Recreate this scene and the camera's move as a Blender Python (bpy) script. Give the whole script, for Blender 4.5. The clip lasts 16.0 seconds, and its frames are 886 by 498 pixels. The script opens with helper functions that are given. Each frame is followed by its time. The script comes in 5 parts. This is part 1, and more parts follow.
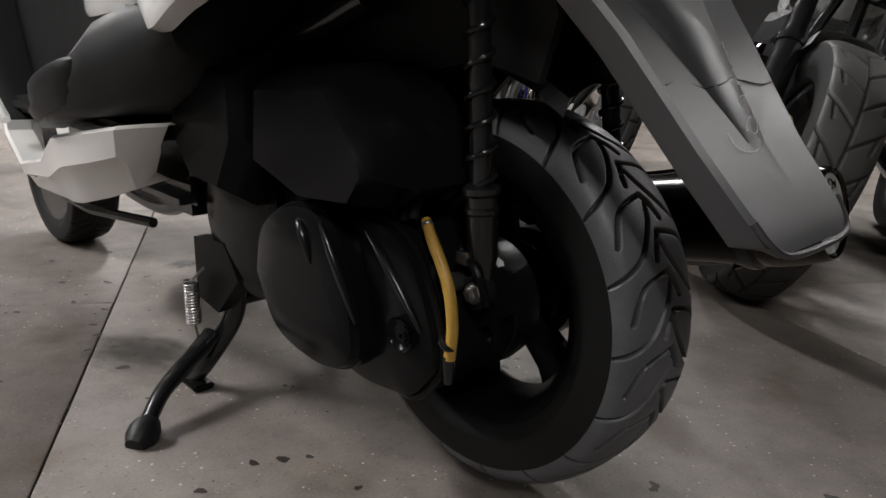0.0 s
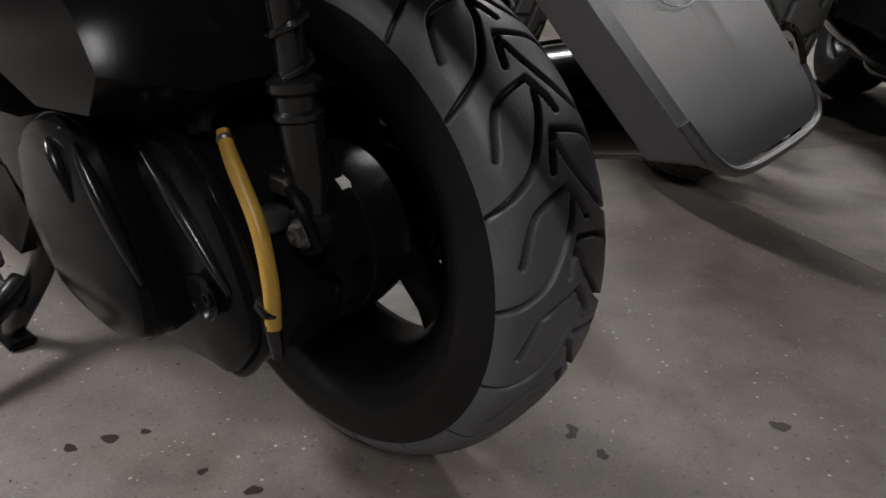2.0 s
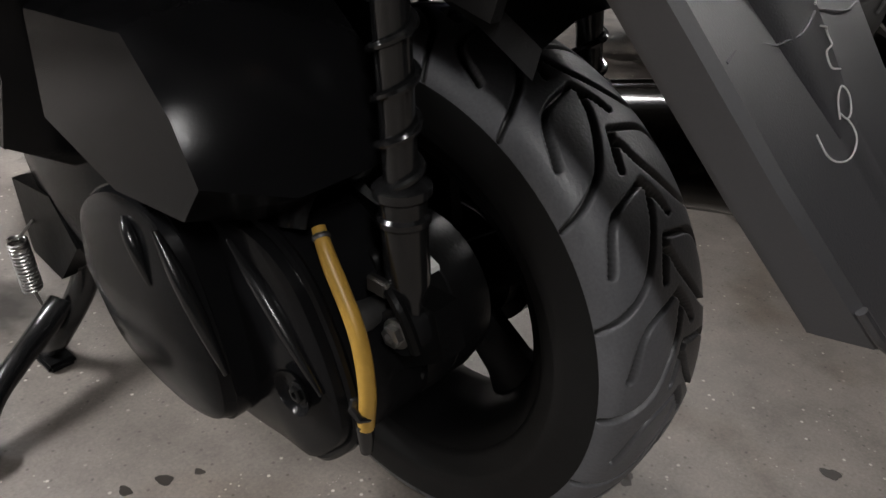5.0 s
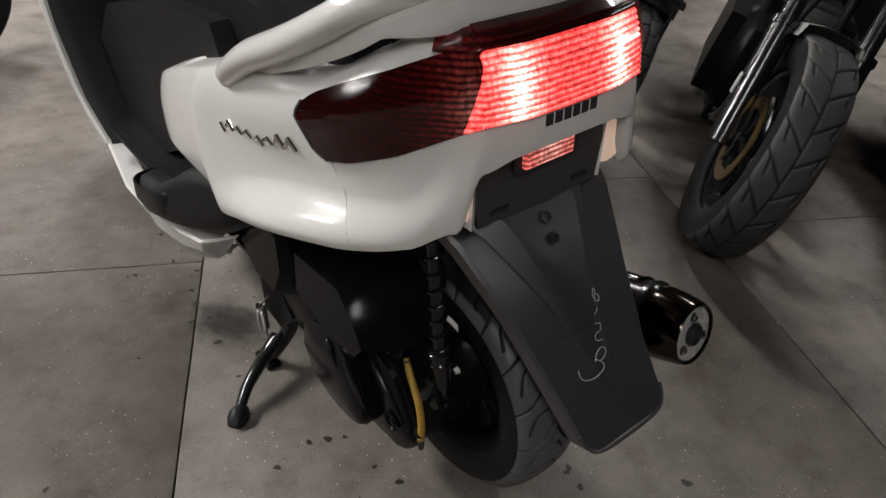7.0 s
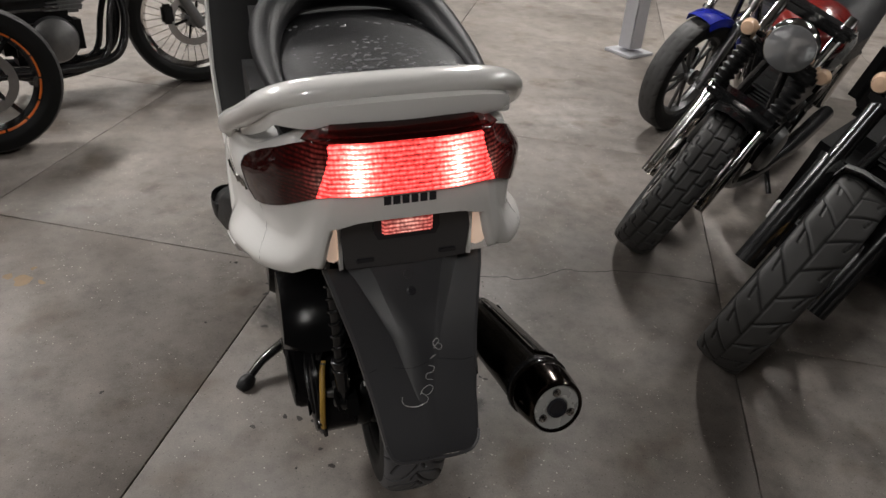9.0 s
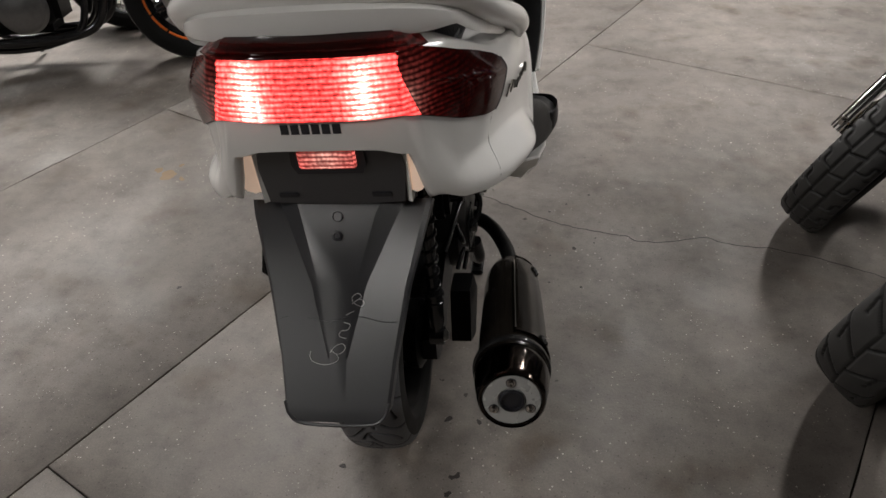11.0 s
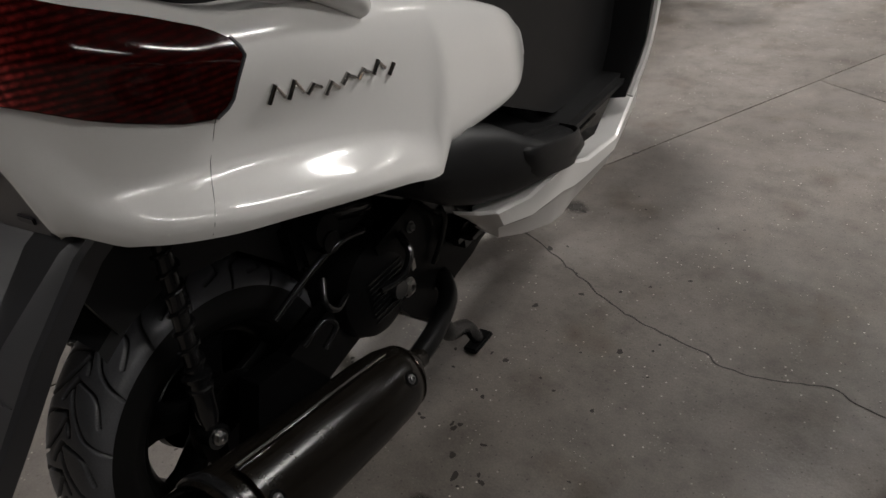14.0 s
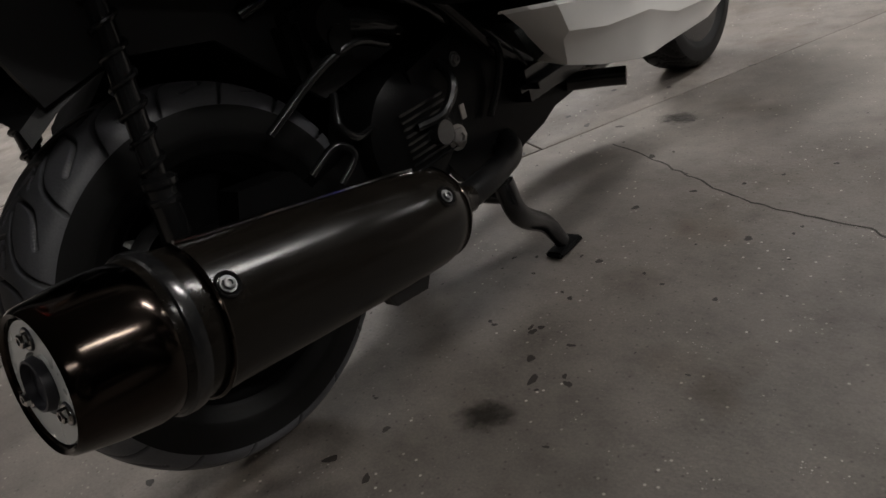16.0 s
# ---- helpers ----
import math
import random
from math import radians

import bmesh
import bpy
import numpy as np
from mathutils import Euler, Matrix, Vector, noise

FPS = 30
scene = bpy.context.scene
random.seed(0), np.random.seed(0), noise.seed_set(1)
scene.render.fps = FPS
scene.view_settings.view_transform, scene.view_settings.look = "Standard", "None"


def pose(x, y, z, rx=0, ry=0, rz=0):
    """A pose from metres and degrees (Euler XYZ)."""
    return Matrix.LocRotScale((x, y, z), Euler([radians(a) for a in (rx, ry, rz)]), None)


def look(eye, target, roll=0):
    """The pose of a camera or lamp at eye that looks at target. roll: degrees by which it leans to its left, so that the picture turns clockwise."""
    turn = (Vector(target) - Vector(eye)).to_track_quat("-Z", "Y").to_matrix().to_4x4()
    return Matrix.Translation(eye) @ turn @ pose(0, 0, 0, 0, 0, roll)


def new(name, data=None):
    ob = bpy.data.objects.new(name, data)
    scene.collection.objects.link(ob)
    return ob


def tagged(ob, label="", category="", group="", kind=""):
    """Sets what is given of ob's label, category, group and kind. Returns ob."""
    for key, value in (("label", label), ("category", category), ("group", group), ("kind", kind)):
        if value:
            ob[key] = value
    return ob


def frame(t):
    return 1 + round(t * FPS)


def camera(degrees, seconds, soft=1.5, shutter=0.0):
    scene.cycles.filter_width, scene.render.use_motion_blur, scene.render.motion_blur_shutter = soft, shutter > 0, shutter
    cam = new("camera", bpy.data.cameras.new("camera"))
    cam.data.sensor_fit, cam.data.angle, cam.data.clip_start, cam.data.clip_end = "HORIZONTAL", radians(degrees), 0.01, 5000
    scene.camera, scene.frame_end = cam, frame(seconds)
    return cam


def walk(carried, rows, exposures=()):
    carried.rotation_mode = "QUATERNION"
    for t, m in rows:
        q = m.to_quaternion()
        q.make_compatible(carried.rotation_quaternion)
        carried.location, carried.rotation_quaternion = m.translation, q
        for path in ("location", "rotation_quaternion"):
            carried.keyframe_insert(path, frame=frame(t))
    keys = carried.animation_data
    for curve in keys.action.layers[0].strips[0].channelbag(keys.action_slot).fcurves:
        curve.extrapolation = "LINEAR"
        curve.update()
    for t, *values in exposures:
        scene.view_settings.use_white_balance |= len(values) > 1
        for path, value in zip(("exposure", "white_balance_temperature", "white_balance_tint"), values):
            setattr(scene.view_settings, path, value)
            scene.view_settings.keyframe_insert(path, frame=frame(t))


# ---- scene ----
cam = camera(61.6, 16.0)
PATH = [
    (0, (-0.6915, -0.6266, 0.5463), (0.6114, 0.8091, 0.0549), 3.63),
    (0.5, (-0.6542, -0.6513, 0.5831), (0.6619, 0.7533, 0.0399), 3.94),
    (1, (-0.6238, -0.6661, 0.5931), (0.7283, 0.6721, -0.0243), 4.18),
    (1.5, (-0.5504, -0.6164, 0.5643), (0.8043, 0.6785, -0.1343), 3.05),
    (2, (-0.4613, -0.5192, 0.5236), (0.8824, 0.7270, -0.2772), 1.51),
    (2.5, (-0.4057, -0.4517, 0.4924), (0.9291, 0.7681, -0.3620), 0.06),
    (3, (-0.3847, -0.4189, 0.4837), (0.9600, 0.7588, -0.4135), -0.17),
    (3.5, (-0.3846, -0.4125, 0.4870), (0.9652, 0.7353, -0.4407), 0.46),
    (4, (-0.3925, -0.4070, 0.4938), (0.9578, 0.7303, -0.4460), 1.55),
    (4.5, (-0.4172, -0.3914, 0.5227), (0.9326, 0.7350, -0.4309), 3.33),
    (5, (-0.4671, -0.4019, 0.6210), (0.8502, 0.7555, -0.3408), 3.73),
    (5.2, (-0.5008, -0.4264, 0.6737), (0.7925, 0.7536, -0.2933), 3.60),
    (7.3, (-0.7231, -0.8732, 1.3044), (0.4392, 0.7261, -0.0564), 3.5),
    (7.5, (-0.7076, -0.9262, 1.3392), (0.403, 0.705, -0.0264), 3.7),
    (8.0, (-0.6255, -1.065, 1.3968), (0.3269, 0.6841, 0.0588), 3.3),
    (8.5, (-0.5213, -1.1399, 1.4352), (0.306, 0.6974, 0.132), 5.6),
    (9.0, (-0.309, -1.2991, 1.4544), (0.2813, 0.6624, 0.204), 4.7),
    (9.5, (-0.1492, -1.3542, 1.4508), (0.2423, 0.6303, 0.1596), 4.0),
    (9.7, (-0.0856, -1.355, 1.4388), (0.2152, 0.6344, 0.1308), 3.2),
    (11.8, (0.4808, -0.8954, 1.3392), (-0.1664, 0.843, -0.1836), -5.7),
    (12.0, (0.5051, -0.8391, 1.326), (-0.2039, 0.8669, -0.2064), -6.2),
    (12.5, (0.5617, -0.7209, 1.3056), (-0.2799, 0.8842, -0.2676), -6.2),
    (13.0, (0.6397, -0.6287, 1.2768), (-0.3059, 0.8942, -0.3192), -6.0),
    (13.5, (0.7637, -0.5276, 1.2192), (-0.3567, 0.9668, -0.288), -7.0),
    (14.0, (0.8443, -0.4312, 1.104), (-0.3891, 1.1213, -0.2484), -6.9),
    (14.5, (0.8498, -0.3516, 0.9528), (-0.4947, 1.2395, -0.2376), -8.2),
    (15.0, (0.845, -0.3413, 0.804), (-0.7218, 1.1563, -0.228), -13.1),
    (15.5, (0.8389, -0.3471, 0.7164), (-0.7562, 1.1071, -0.3324), -14.8),
    (16.0, (0.835, -0.3639, 0.6564), (-0.7495, 1.0688, -0.4356), -15.3),
]
EXPOSURE = [(0, 0.74, 6350, 10), (1, 0.72, 6350, 10), (2, 0.76, 6350, 10), (3, 1.06, 6350, 10), (4.5, 1.02, 6350, 10), (5.2, 1.10, 6350, 10), (7.3, 0.38, 6500, 10), (9.7, 0.40, 6500, 10), (12, 0.44, 6500, 10), (13.5, 0.22, 6500, 10), (14.5, 0.10, 6500, 10), (15.2, 0.12, 6500, 10), (16, 0.25, 6500, 10)]
walk(cam, [(t, look(eye, target, roll)) for t, eye, target, roll in PATH], EXPOSURE)

# ---- world and light ----
world = bpy.data.worlds.new("hall_world")
scene.world = world
world.use_nodes = True
world.node_tree.nodes["Background"].inputs[0].default_value = (0.55, 0.6, 0.7, 1)
world.node_tree.nodes["Background"].inputs[1].default_value = 0.02


# ---- materials ----
def mat(name, col, rough=0.5, metal=0.0, var=0.15, scale=18.0, bump=0.0, bscale=220.0, coat=0.0, rvar=0.12, spec=0.5):
    """A node material whose colour and gloss vary at two scales, with fine relief."""
    m = bpy.data.materials.new(name)
    m.use_nodes = True
    nt = m.node_tree
    b = nt.nodes["Principled BSDF"]
    tc = nt.nodes.new("ShaderNodeTexCoord")
    n1 = nt.nodes.new("ShaderNodeTexNoise")
    n2 = nt.nodes.new("ShaderNodeTexNoise")
    for n, s, d in ((n1, scale, 3.0), (n2, bscale, 2.0)):
        n.inputs["Scale"].default_value, n.inputs["Detail"].default_value = s, d
        nt.links.new(tc.outputs["Object"], n.inputs["Vector"])
    mix = nt.nodes.new("ShaderNodeMix")
    mix.data_type = "RGBA"
    mix.inputs[6].default_value = (*[c * (1 - var) for c in col], 1)
    mix.inputs[7].default_value = (*[min(1, c * (1 + var)) for c in col], 1)
    add = nt.nodes.new("ShaderNodeMath")
    add.operation = "MULTIPLY_ADD"
    add.inputs[1].default_value = 0.35
    nt.links.new(n2.outputs["Fac"], add.inputs[0])
    sc = nt.nodes.new("ShaderNodeMath")
    sc.operation = "MULTIPLY"
    sc.inputs[1].default_value = 0.65
    nt.links.new(n1.outputs["Fac"], sc.inputs[0])
    nt.links.new(sc.outputs[0], add.inputs[2])
    nt.links.new(add.outputs[0], mix.inputs[0])
    nt.links.new(mix.outputs[2], b.inputs["Base Color"])
    rr = nt.nodes.new("ShaderNodeMath")
    rr.operation = "MULTIPLY_ADD"
    rr.inputs[1].default_value = rvar
    rr.inputs[2].default_value = max(0.02, rough - rvar / 2)
    nt.links.new(n1.outputs["Fac"], rr.inputs[0])
    nt.links.new(rr.outputs[0], b.inputs["Roughness"])
    b.inputs["Metallic"].default_value = metal
    b.inputs["Coat Weight"].default_value = coat
    b.inputs["Coat Roughness"].default_value = 0.05
    b.inputs["Specular IOR Level"].default_value = spec
    if bump:
        bp = nt.nodes.new("ShaderNodeBump")
        bp.inputs["Strength"].default_value = bump
        bp.inputs["Distance"].default_value = 0.001
        nt.links.new(n2.outputs["Fac"], bp.inputs["Height"])
        nt.links.new(bp.outputs[0], b.inputs["Normal"])
    return m


def concrete():
    m = bpy.data.materials.new("concrete_floor")
    m.use_nodes = True
    nt = m.node_tree
    b = nt.nodes["Principled BSDF"]
    geo = nt.nodes.new("ShaderNodeNewGeometry")
    oi = nt.nodes.new("ShaderNodeObjectInfo")

    def tex(kind, scale, **kw):
        n = nt.nodes.new(kind)
        if kind == "ShaderNodeTexVoronoi":
            n.voronoi_dimensions = "2D"
        n.inputs["Scale"].default_value = scale
        for k, v in kw.items():
            n.inputs[k].default_value = v
        nt.links.new(geo.outputs["Position"], n.inputs["Vector"])
        return n

    def ramp(src, stops):
        r = nt.nodes.new("ShaderNodeValToRGB")
        while len(r.color_ramp.elements) < len(stops):
            r.color_ramp.elements.new(0.5)
        for e, (p, c) in zip(r.color_ramp.elements, stops):
            e.position, e.color = p, (*c, 1)
        nt.links.new(src, r.inputs[0])
        return r

    def mul(a, c, kind="MULTIPLY", f=1.0):
        x = nt.nodes.new("ShaderNodeMix")
        x.data_type, x.blend_type = "RGBA", kind
        x.inputs[0].default_value = f
        nt.links.new(a, x.inputs[6])
        nt.links.new(c, x.inputs[7])
        return x.outputs[2]

    big = ramp(tex("ShaderNodeTexNoise", 1.3, Detail=6.0, Roughness=0.62).outputs["Fac"], [(0.30, (0.100, 0.087, 0.076)), (0.5, (0.152, 0.133, 0.118)), (0.70, (0.212, 0.188, 0.168))])
    mid = ramp(tex("ShaderNodeTexNoise", 11.0, Detail=7.0, Roughness=0.72).outputs["Fac"], [(0.28, (0.66, 0.65, 0.64)), (0.5, (1.0, 1.0, 1.0)), (0.72, (1.22, 1.21, 1.20))])
    fine = ramp(tex("ShaderNodeTexNoise", 230.0, Detail=4.0, Roughness=0.7).outputs["Fac"], [(0.3, (0.82, 0.82, 0.82)), (0.7, (1.16, 1.155, 1.14))])
    col = mul(mul(big.outputs[0], mid.outputs[0]), fine.outputs[0])
    # pale grit and dark pits
    for vs, rad, ns, lo_, pal in ((24.0, 0.058, 7.0, 0.50, (0.50, 0.46, 0.40, 1)), (52.0, 0.080, 13.0, 0.58, (0.42, 0.39, 0.34, 1)), (110.0, 0.10, 26.0, 0.62, (0.32, 0.30, 0.27, 1))):
        grit = ramp(tex("ShaderNodeTexVoronoi", vs).outputs["Distance"], [(0.0, (1, 1, 1)), (rad * 0.6, (0.9, 0.9, 0.9)), (rad, (0, 0, 0))])
        keep = ramp(tex("ShaderNodeTexNoise", ns, Detail=1.0).outputs["Fac"], [(lo_, (0, 0, 0)), (lo_ + 0.12, (1, 1, 1))])
        gm = mul(grit.outputs[0], keep.outputs[0])
        pale = nt.nodes.new("ShaderNodeMix")
        pale.data_type = "RGBA"
        nt.links.new(gm, pale.inputs[0])
        nt.links.new(col, pale.inputs[6])
        pale.inputs[7].default_value = pal
        col = pale.outputs[2]
    pit = ramp(tex("ShaderNodeTexVoronoi", 27.0).outputs["Distance"], [(0.0, (0.28, 0.26, 0.23)), (0.07, (1, 1, 1))])
    col = mul(col, pit.outputs[0], f=0.8)
    smear = ramp(tex("ShaderNodeTexNoise", 4.5, Detail=3.0, Roughness=0.5).outputs["Fac"], [(0.56, (1, 1, 1)), (0.72, (0.66, 0.60, 0.53))])
    col = mul(col, smear.outputs[0])
    tone = ramp(oi.outputs["Random"], [(0.0, (0.93, 0.93, 0.93)), (1.0, (1.05, 1.05, 1.05))])
    col = mul(col, tone.outputs[0])
    nt.links.new(col, b.inputs["Base Color"])
    rg = ramp(tex("ShaderNodeTexNoise", 5.0, Detail=5.0).outputs["Fac"], [(0.3, (0.52, 0.52, 0.52)), (0.7, (0.76, 0.76, 0.76))])
    nt.links.new(rg.outputs[0], b.inputs["Roughness"])
    bp = nt.nodes.new("ShaderNodeBump")
    bp.inputs["Strength"].default_value, bp.inputs["Distance"].default_value = 0.25, 0.002
    nt.links.new(tex("ShaderNodeTexNoise", 120.0, Detail=6.0).outputs["Fac"], bp.inputs["Height"])
    nt.links.new(bp.outputs[0], b.inputs["Normal"])
    return m


def glow(name, col, strength):
    m = bpy.data.materials.new(name)
    m.use_nodes = True
    b = m.node_tree.nodes["Principled BSDF"]
    b.inputs["Base Color"].default_value = (*col, 1)
    b.inputs["Emission Color"].default_value = (*col, 1)
    b.inputs["Emission Strength"].default_value = strength
    return m


def lit_lens(name, spots, base, peak, size, tint=(0.5, 0.02, 0.03)):
    """A glowing red lens: bright pools at spots (tail lamp: its bulbs) on a red field, broken by prisms."""
    m = bpy.data.materials.new(name)
    m.use_nodes = True
    nt = m.node_tree
    b = nt.nodes["Principled BSDF"]
    b.inputs["Base Color"].default_value = (*tint, 1)
    b.inputs["Roughness"].default_value = 0.10
    b.inputs["Specular IOR Level"].default_value = 0.42
    tc = nt.nodes.new("ShaderNodeTexCoord")
    total = None
    for sx, sz in spots:
        v = nt.nodes.new("ShaderNodeVectorMath")
        v.operation = "SUBTRACT"
        v.inputs[1].default_value = (sx, -0.17, sz)
        nt.links.new(tc.outputs["Object"], v.inputs[0])
        s = nt.nodes.new("ShaderNodeVectorMath")
        s.operation = "MULTIPLY"
        s.inputs[1].default_value = (1 / size, 0, 0.42 / size)
        nt.links.new(v.outputs[0], s.inputs[0])
        ln = nt.nodes.new("ShaderNodeVectorMath")
        ln.operation = "LENGTH"
        nt.links.new(s.outputs[0], ln.inputs[0])
        p = nt.nodes.new("ShaderNodeMath")
        p.operation = "POWER"
        p.inputs[0].default_value = 0.30
        nt.links.new(ln.outputs["Value"], p.inputs[1])
        if total is None:
            total = p.outputs[0]
        else:
            a = nt.nodes.new("ShaderNodeMath")
            nt.links.new(total, a.inputs[0])
            nt.links.new(p.outputs[0], a.inputs[1])
            total = a.outputs[0]
    # prisms: fine rows and columns
    w = nt.nodes.new("ShaderNodeTexWave")
    w.bands_direction = "Z"
    w.inputs["Scale"].default_value, w.inputs["Distortion"].default_value = 40.0, 1.2
    w2 = nt.nodes.new("ShaderNodeTexWave")
    w2.bands_direction = "X"
    w2.inputs["Scale"].default_value, w2.inputs["Distortion"].default_value = 44.0, 1.6
    for x in (w, w2):
        nt.links.new(tc.outputs["Object"], x.inputs["Vector"])
    pr = nt.nodes.new("ShaderNodeMath")
    pr.operation = "MULTIPLY_ADD"
    pr.inputs[1].default_value, pr.inputs[2].default_value = 0.90, 0.14
    nt.links.new(w.outputs["Fac"], pr.inputs[0])
    pr2 = nt.nodes.new("ShaderNodeMath")
    pr2.operation = "MULTIPLY_ADD"
    pr2.inputs[1].default_value, pr2.inputs[2].default_value = 0.28, 0.74
    nt.links.new(w2.outputs["Fac"], pr2.inputs[0])
    pp = nt.nodes.new("ShaderNodeMath")
    pp.operation = "MULTIPLY"
    nt.links.new(pr.outputs[0], pp.inputs[0])
    nt.links.new(pr2.outputs[0], pp.inputs[1])
    sp = nt.nodes.new("ShaderNodeTexNoise")
    sp.inputs["Scale"].default_value, sp.inputs["Detail"].default_value = 130.0, 3.0
    nt.links.new(tc.outputs["Object"], sp.inputs["Vector"])
    sq = nt.nodes.new("ShaderNodeMapRange")
    sq.inputs[1].default_value, sq.inputs[2].default_value, sq.inputs[3].default_value, sq.inputs[4].default_value = 0.35, 0.70, 0.45, 1.9
    nt.links.new(sp.outputs["Fac"], sq.inputs[0])
    ps = nt.nodes.new("ShaderNodeMath")
    ps.operation = "MULTIPLY"
    nt.links.new(pp.outputs[0], ps.inputs[0])
    nt.links.new(sq.outputs[0], ps.inputs[1])
    pp = ps
    st = nt.nodes.new("ShaderNodeMath")
    st.operation = "MULTIPLY_ADD"
    st.inputs[1].default_value, st.inputs[2].default_value = peak, base
    nt.links.new(total, st.inputs[0])
    fin = nt.nodes.new("ShaderNodeMath")
    fin.operation = "MULTIPLY"
    nt.links.new(st.outputs[0], fin.inputs[0])
    nt.links.new(pp.outputs[0], fin.inputs[1])
    cr = nt.nodes.new("ShaderNodeValToRGB")
    cr.color_ramp.elements[0].position, cr.color_ramp.elements[0].color = 0.04, (1, 0.070, 0.062, 1)
    cr.color_ramp.elements[1].position, cr.color_ramp.elements[1].color = 0.8, (1, 0.42, 0.34, 1)
    nt.links.new(total, cr.inputs[0])
    nt.links.new(cr.outputs[0], b.inputs["Emission Color"])
    nt.links.new(fin.outputs[0], b.inputs["Emission Strength"])
    return m


WHITE = mat("white_paint", (0.82, 0.81, 0.79), 0.20, var=0.04, scale=6, coat=0.6, rvar=0.08)
PLASTIC = mat("black_textured_plastic", (0.010, 0.010, 0.0105), 0.46, var=0.25, bump=0.25, bscale=600, spec=0.28)
GLOSSBLACK = mat("black_paint", (0.009, 0.009, 0.0095), 0.20, var=0.3, scale=30, rvar=0.2)
ENGINE = mat("dark_engine_metal", (0.0062, 0.0062, 0.0064), 0.34, 0.1, var=0.5, scale=40, bump=0.3, bscale=300, spec=0.08)
COVER = mat("satin_black_cover", (0.0055, 0.0055, 0.0060), 0.19, var=0.3, scale=25, bump=0.08, bscale=500, spec=0.12)
BLACKRIM = mat("black_wheel_paint", (0.0032, 0.0032, 0.0034), 0.42, var=0.4, scale=30, spec=0.06)
GREYPLASTIC = mat("weathered_grey_plastic", (0.030, 0.030, 0.034), 0.40, var=0.28, scale=9, bump=0.2, bscale=700, spec=1.0)
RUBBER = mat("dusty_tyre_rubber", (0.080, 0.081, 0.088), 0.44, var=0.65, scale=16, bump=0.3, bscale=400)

def shade_grooves(m):
    """Groove shade put into the colour: near-black by mask; dust stays on the blocks."""
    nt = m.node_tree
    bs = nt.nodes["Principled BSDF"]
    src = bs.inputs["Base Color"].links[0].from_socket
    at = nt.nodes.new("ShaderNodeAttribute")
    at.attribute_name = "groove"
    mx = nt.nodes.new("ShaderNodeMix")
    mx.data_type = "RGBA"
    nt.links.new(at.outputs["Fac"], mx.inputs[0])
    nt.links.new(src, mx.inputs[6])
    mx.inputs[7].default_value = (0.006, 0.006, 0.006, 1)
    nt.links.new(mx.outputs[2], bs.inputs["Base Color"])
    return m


shade_grooves(RUBBER)
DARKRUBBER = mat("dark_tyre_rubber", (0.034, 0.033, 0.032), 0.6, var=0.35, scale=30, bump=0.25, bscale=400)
shade_grooves(DARKRUBBER)
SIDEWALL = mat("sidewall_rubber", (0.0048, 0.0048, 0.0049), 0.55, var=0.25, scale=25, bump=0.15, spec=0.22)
SEATMAT = mat("grained_seat_vinyl", (0.0085, 0.0085, 0.0095), 0.46, var=0.35, scale=26, bump=1.0, bscale=240, spec=0.17)
CHROME = mat("chrome", (0.62, 0.60, 0.58), 0.10, 1.0, var=0.12, scale=30)
DARKCHROME = mat("smoked_chrome", (0.040, 0.032, 0.027), 0.13, 1.0, var=0.35, scale=18)
STEEL = mat("brushed_steel", (0.42, 0.41, 0.40), 0.36, 1.0, var=0.2, scale=50)
MUFFLER = mat("black_enamelled_muffler", (0.0070, 0.0058, 0.0046), 0.19, 0.0, var=0.5, scale=24, bump=0.10, rvar=0.14, spec=0.20)
YELLOW = mat("yellow_rubber_hose", (0.43, 0.255, 0.045), 0.40, var=0.3, scale=40, bump=0.1)
AMBER = mat("pale_amber_lens", (0.80, 0.55, 0.38), 0.2, var=0.1, coat=0.4)
CHEEKGLOW = mat("glowing_amber_cheek", (0.82, 0.66, 0.54), 0.2, var=0.1, coat=0.4)
# added emission stands in for the tail lamp's light on the cheek
CHEEKGLOW.node_tree.nodes["Principled BSDF"].inputs["Emission Color"].default_value = (1.0, 0.70, 0.52, 1)
CHEEKGLOW.node_tree.nodes["Principled BSDF"].inputs["Emission Strength"].default_value = 0.22
CHALK = mat("chalk_mark", (0.62, 0.62, 0.62), 0.8, var=0.3, scale=300)
INK = mat("dark_decal", (0.02, 0.02, 0.025), 0.4, var=0.1)
OIL = mat("oil_stain", (0.022, 0.017, 0.013), 0.62, var=0.5, scale=90)
CRACK = mat("crack_dirt", (0.05, 0.045, 0.04), 0.9, var=0.3)
RUST = mat("rust_stain", (0.21, 0.145, 0.085), 0.8, var=0.35, scale=40)
ORANGE = mat("orange_rim_tape", (0.75, 0.16, 0.02), 0.35, var=0.1)
ALUMINIUM = mat("dull_aluminium", (0.17, 0.17, 0.17), 0.38, 0.9, var=0.3, scale=50, bump=0.1)
SILVER = mat("silver_paint", (0.50, 0.51, 0.50), 0.28, 0.3, var=0.08, coat=0.5)
GOLD = mat("gold_anodised_disc", (0.20, 0.13, 0.05), 0.35, 0.9, var=0.3)
BLUE = mat("blue_paint", (0.01, 0.02, 0.30), 0.2, var=0.1, coat=0.6)
RED = mat("red_paint", (0.20, 0.015, 0.012), 0.2, var=0.1, coat=0.6)
GLASS = mat("headlight_glass", (0.55, 0.56, 0.58), 0.06, 0.6, var=0.2, coat=1.0)
WATER = mat("water_bead", (0.22, 0.22, 0.23), 0.04, var=0.1, spec=1.0)
CONCRETE = concrete()
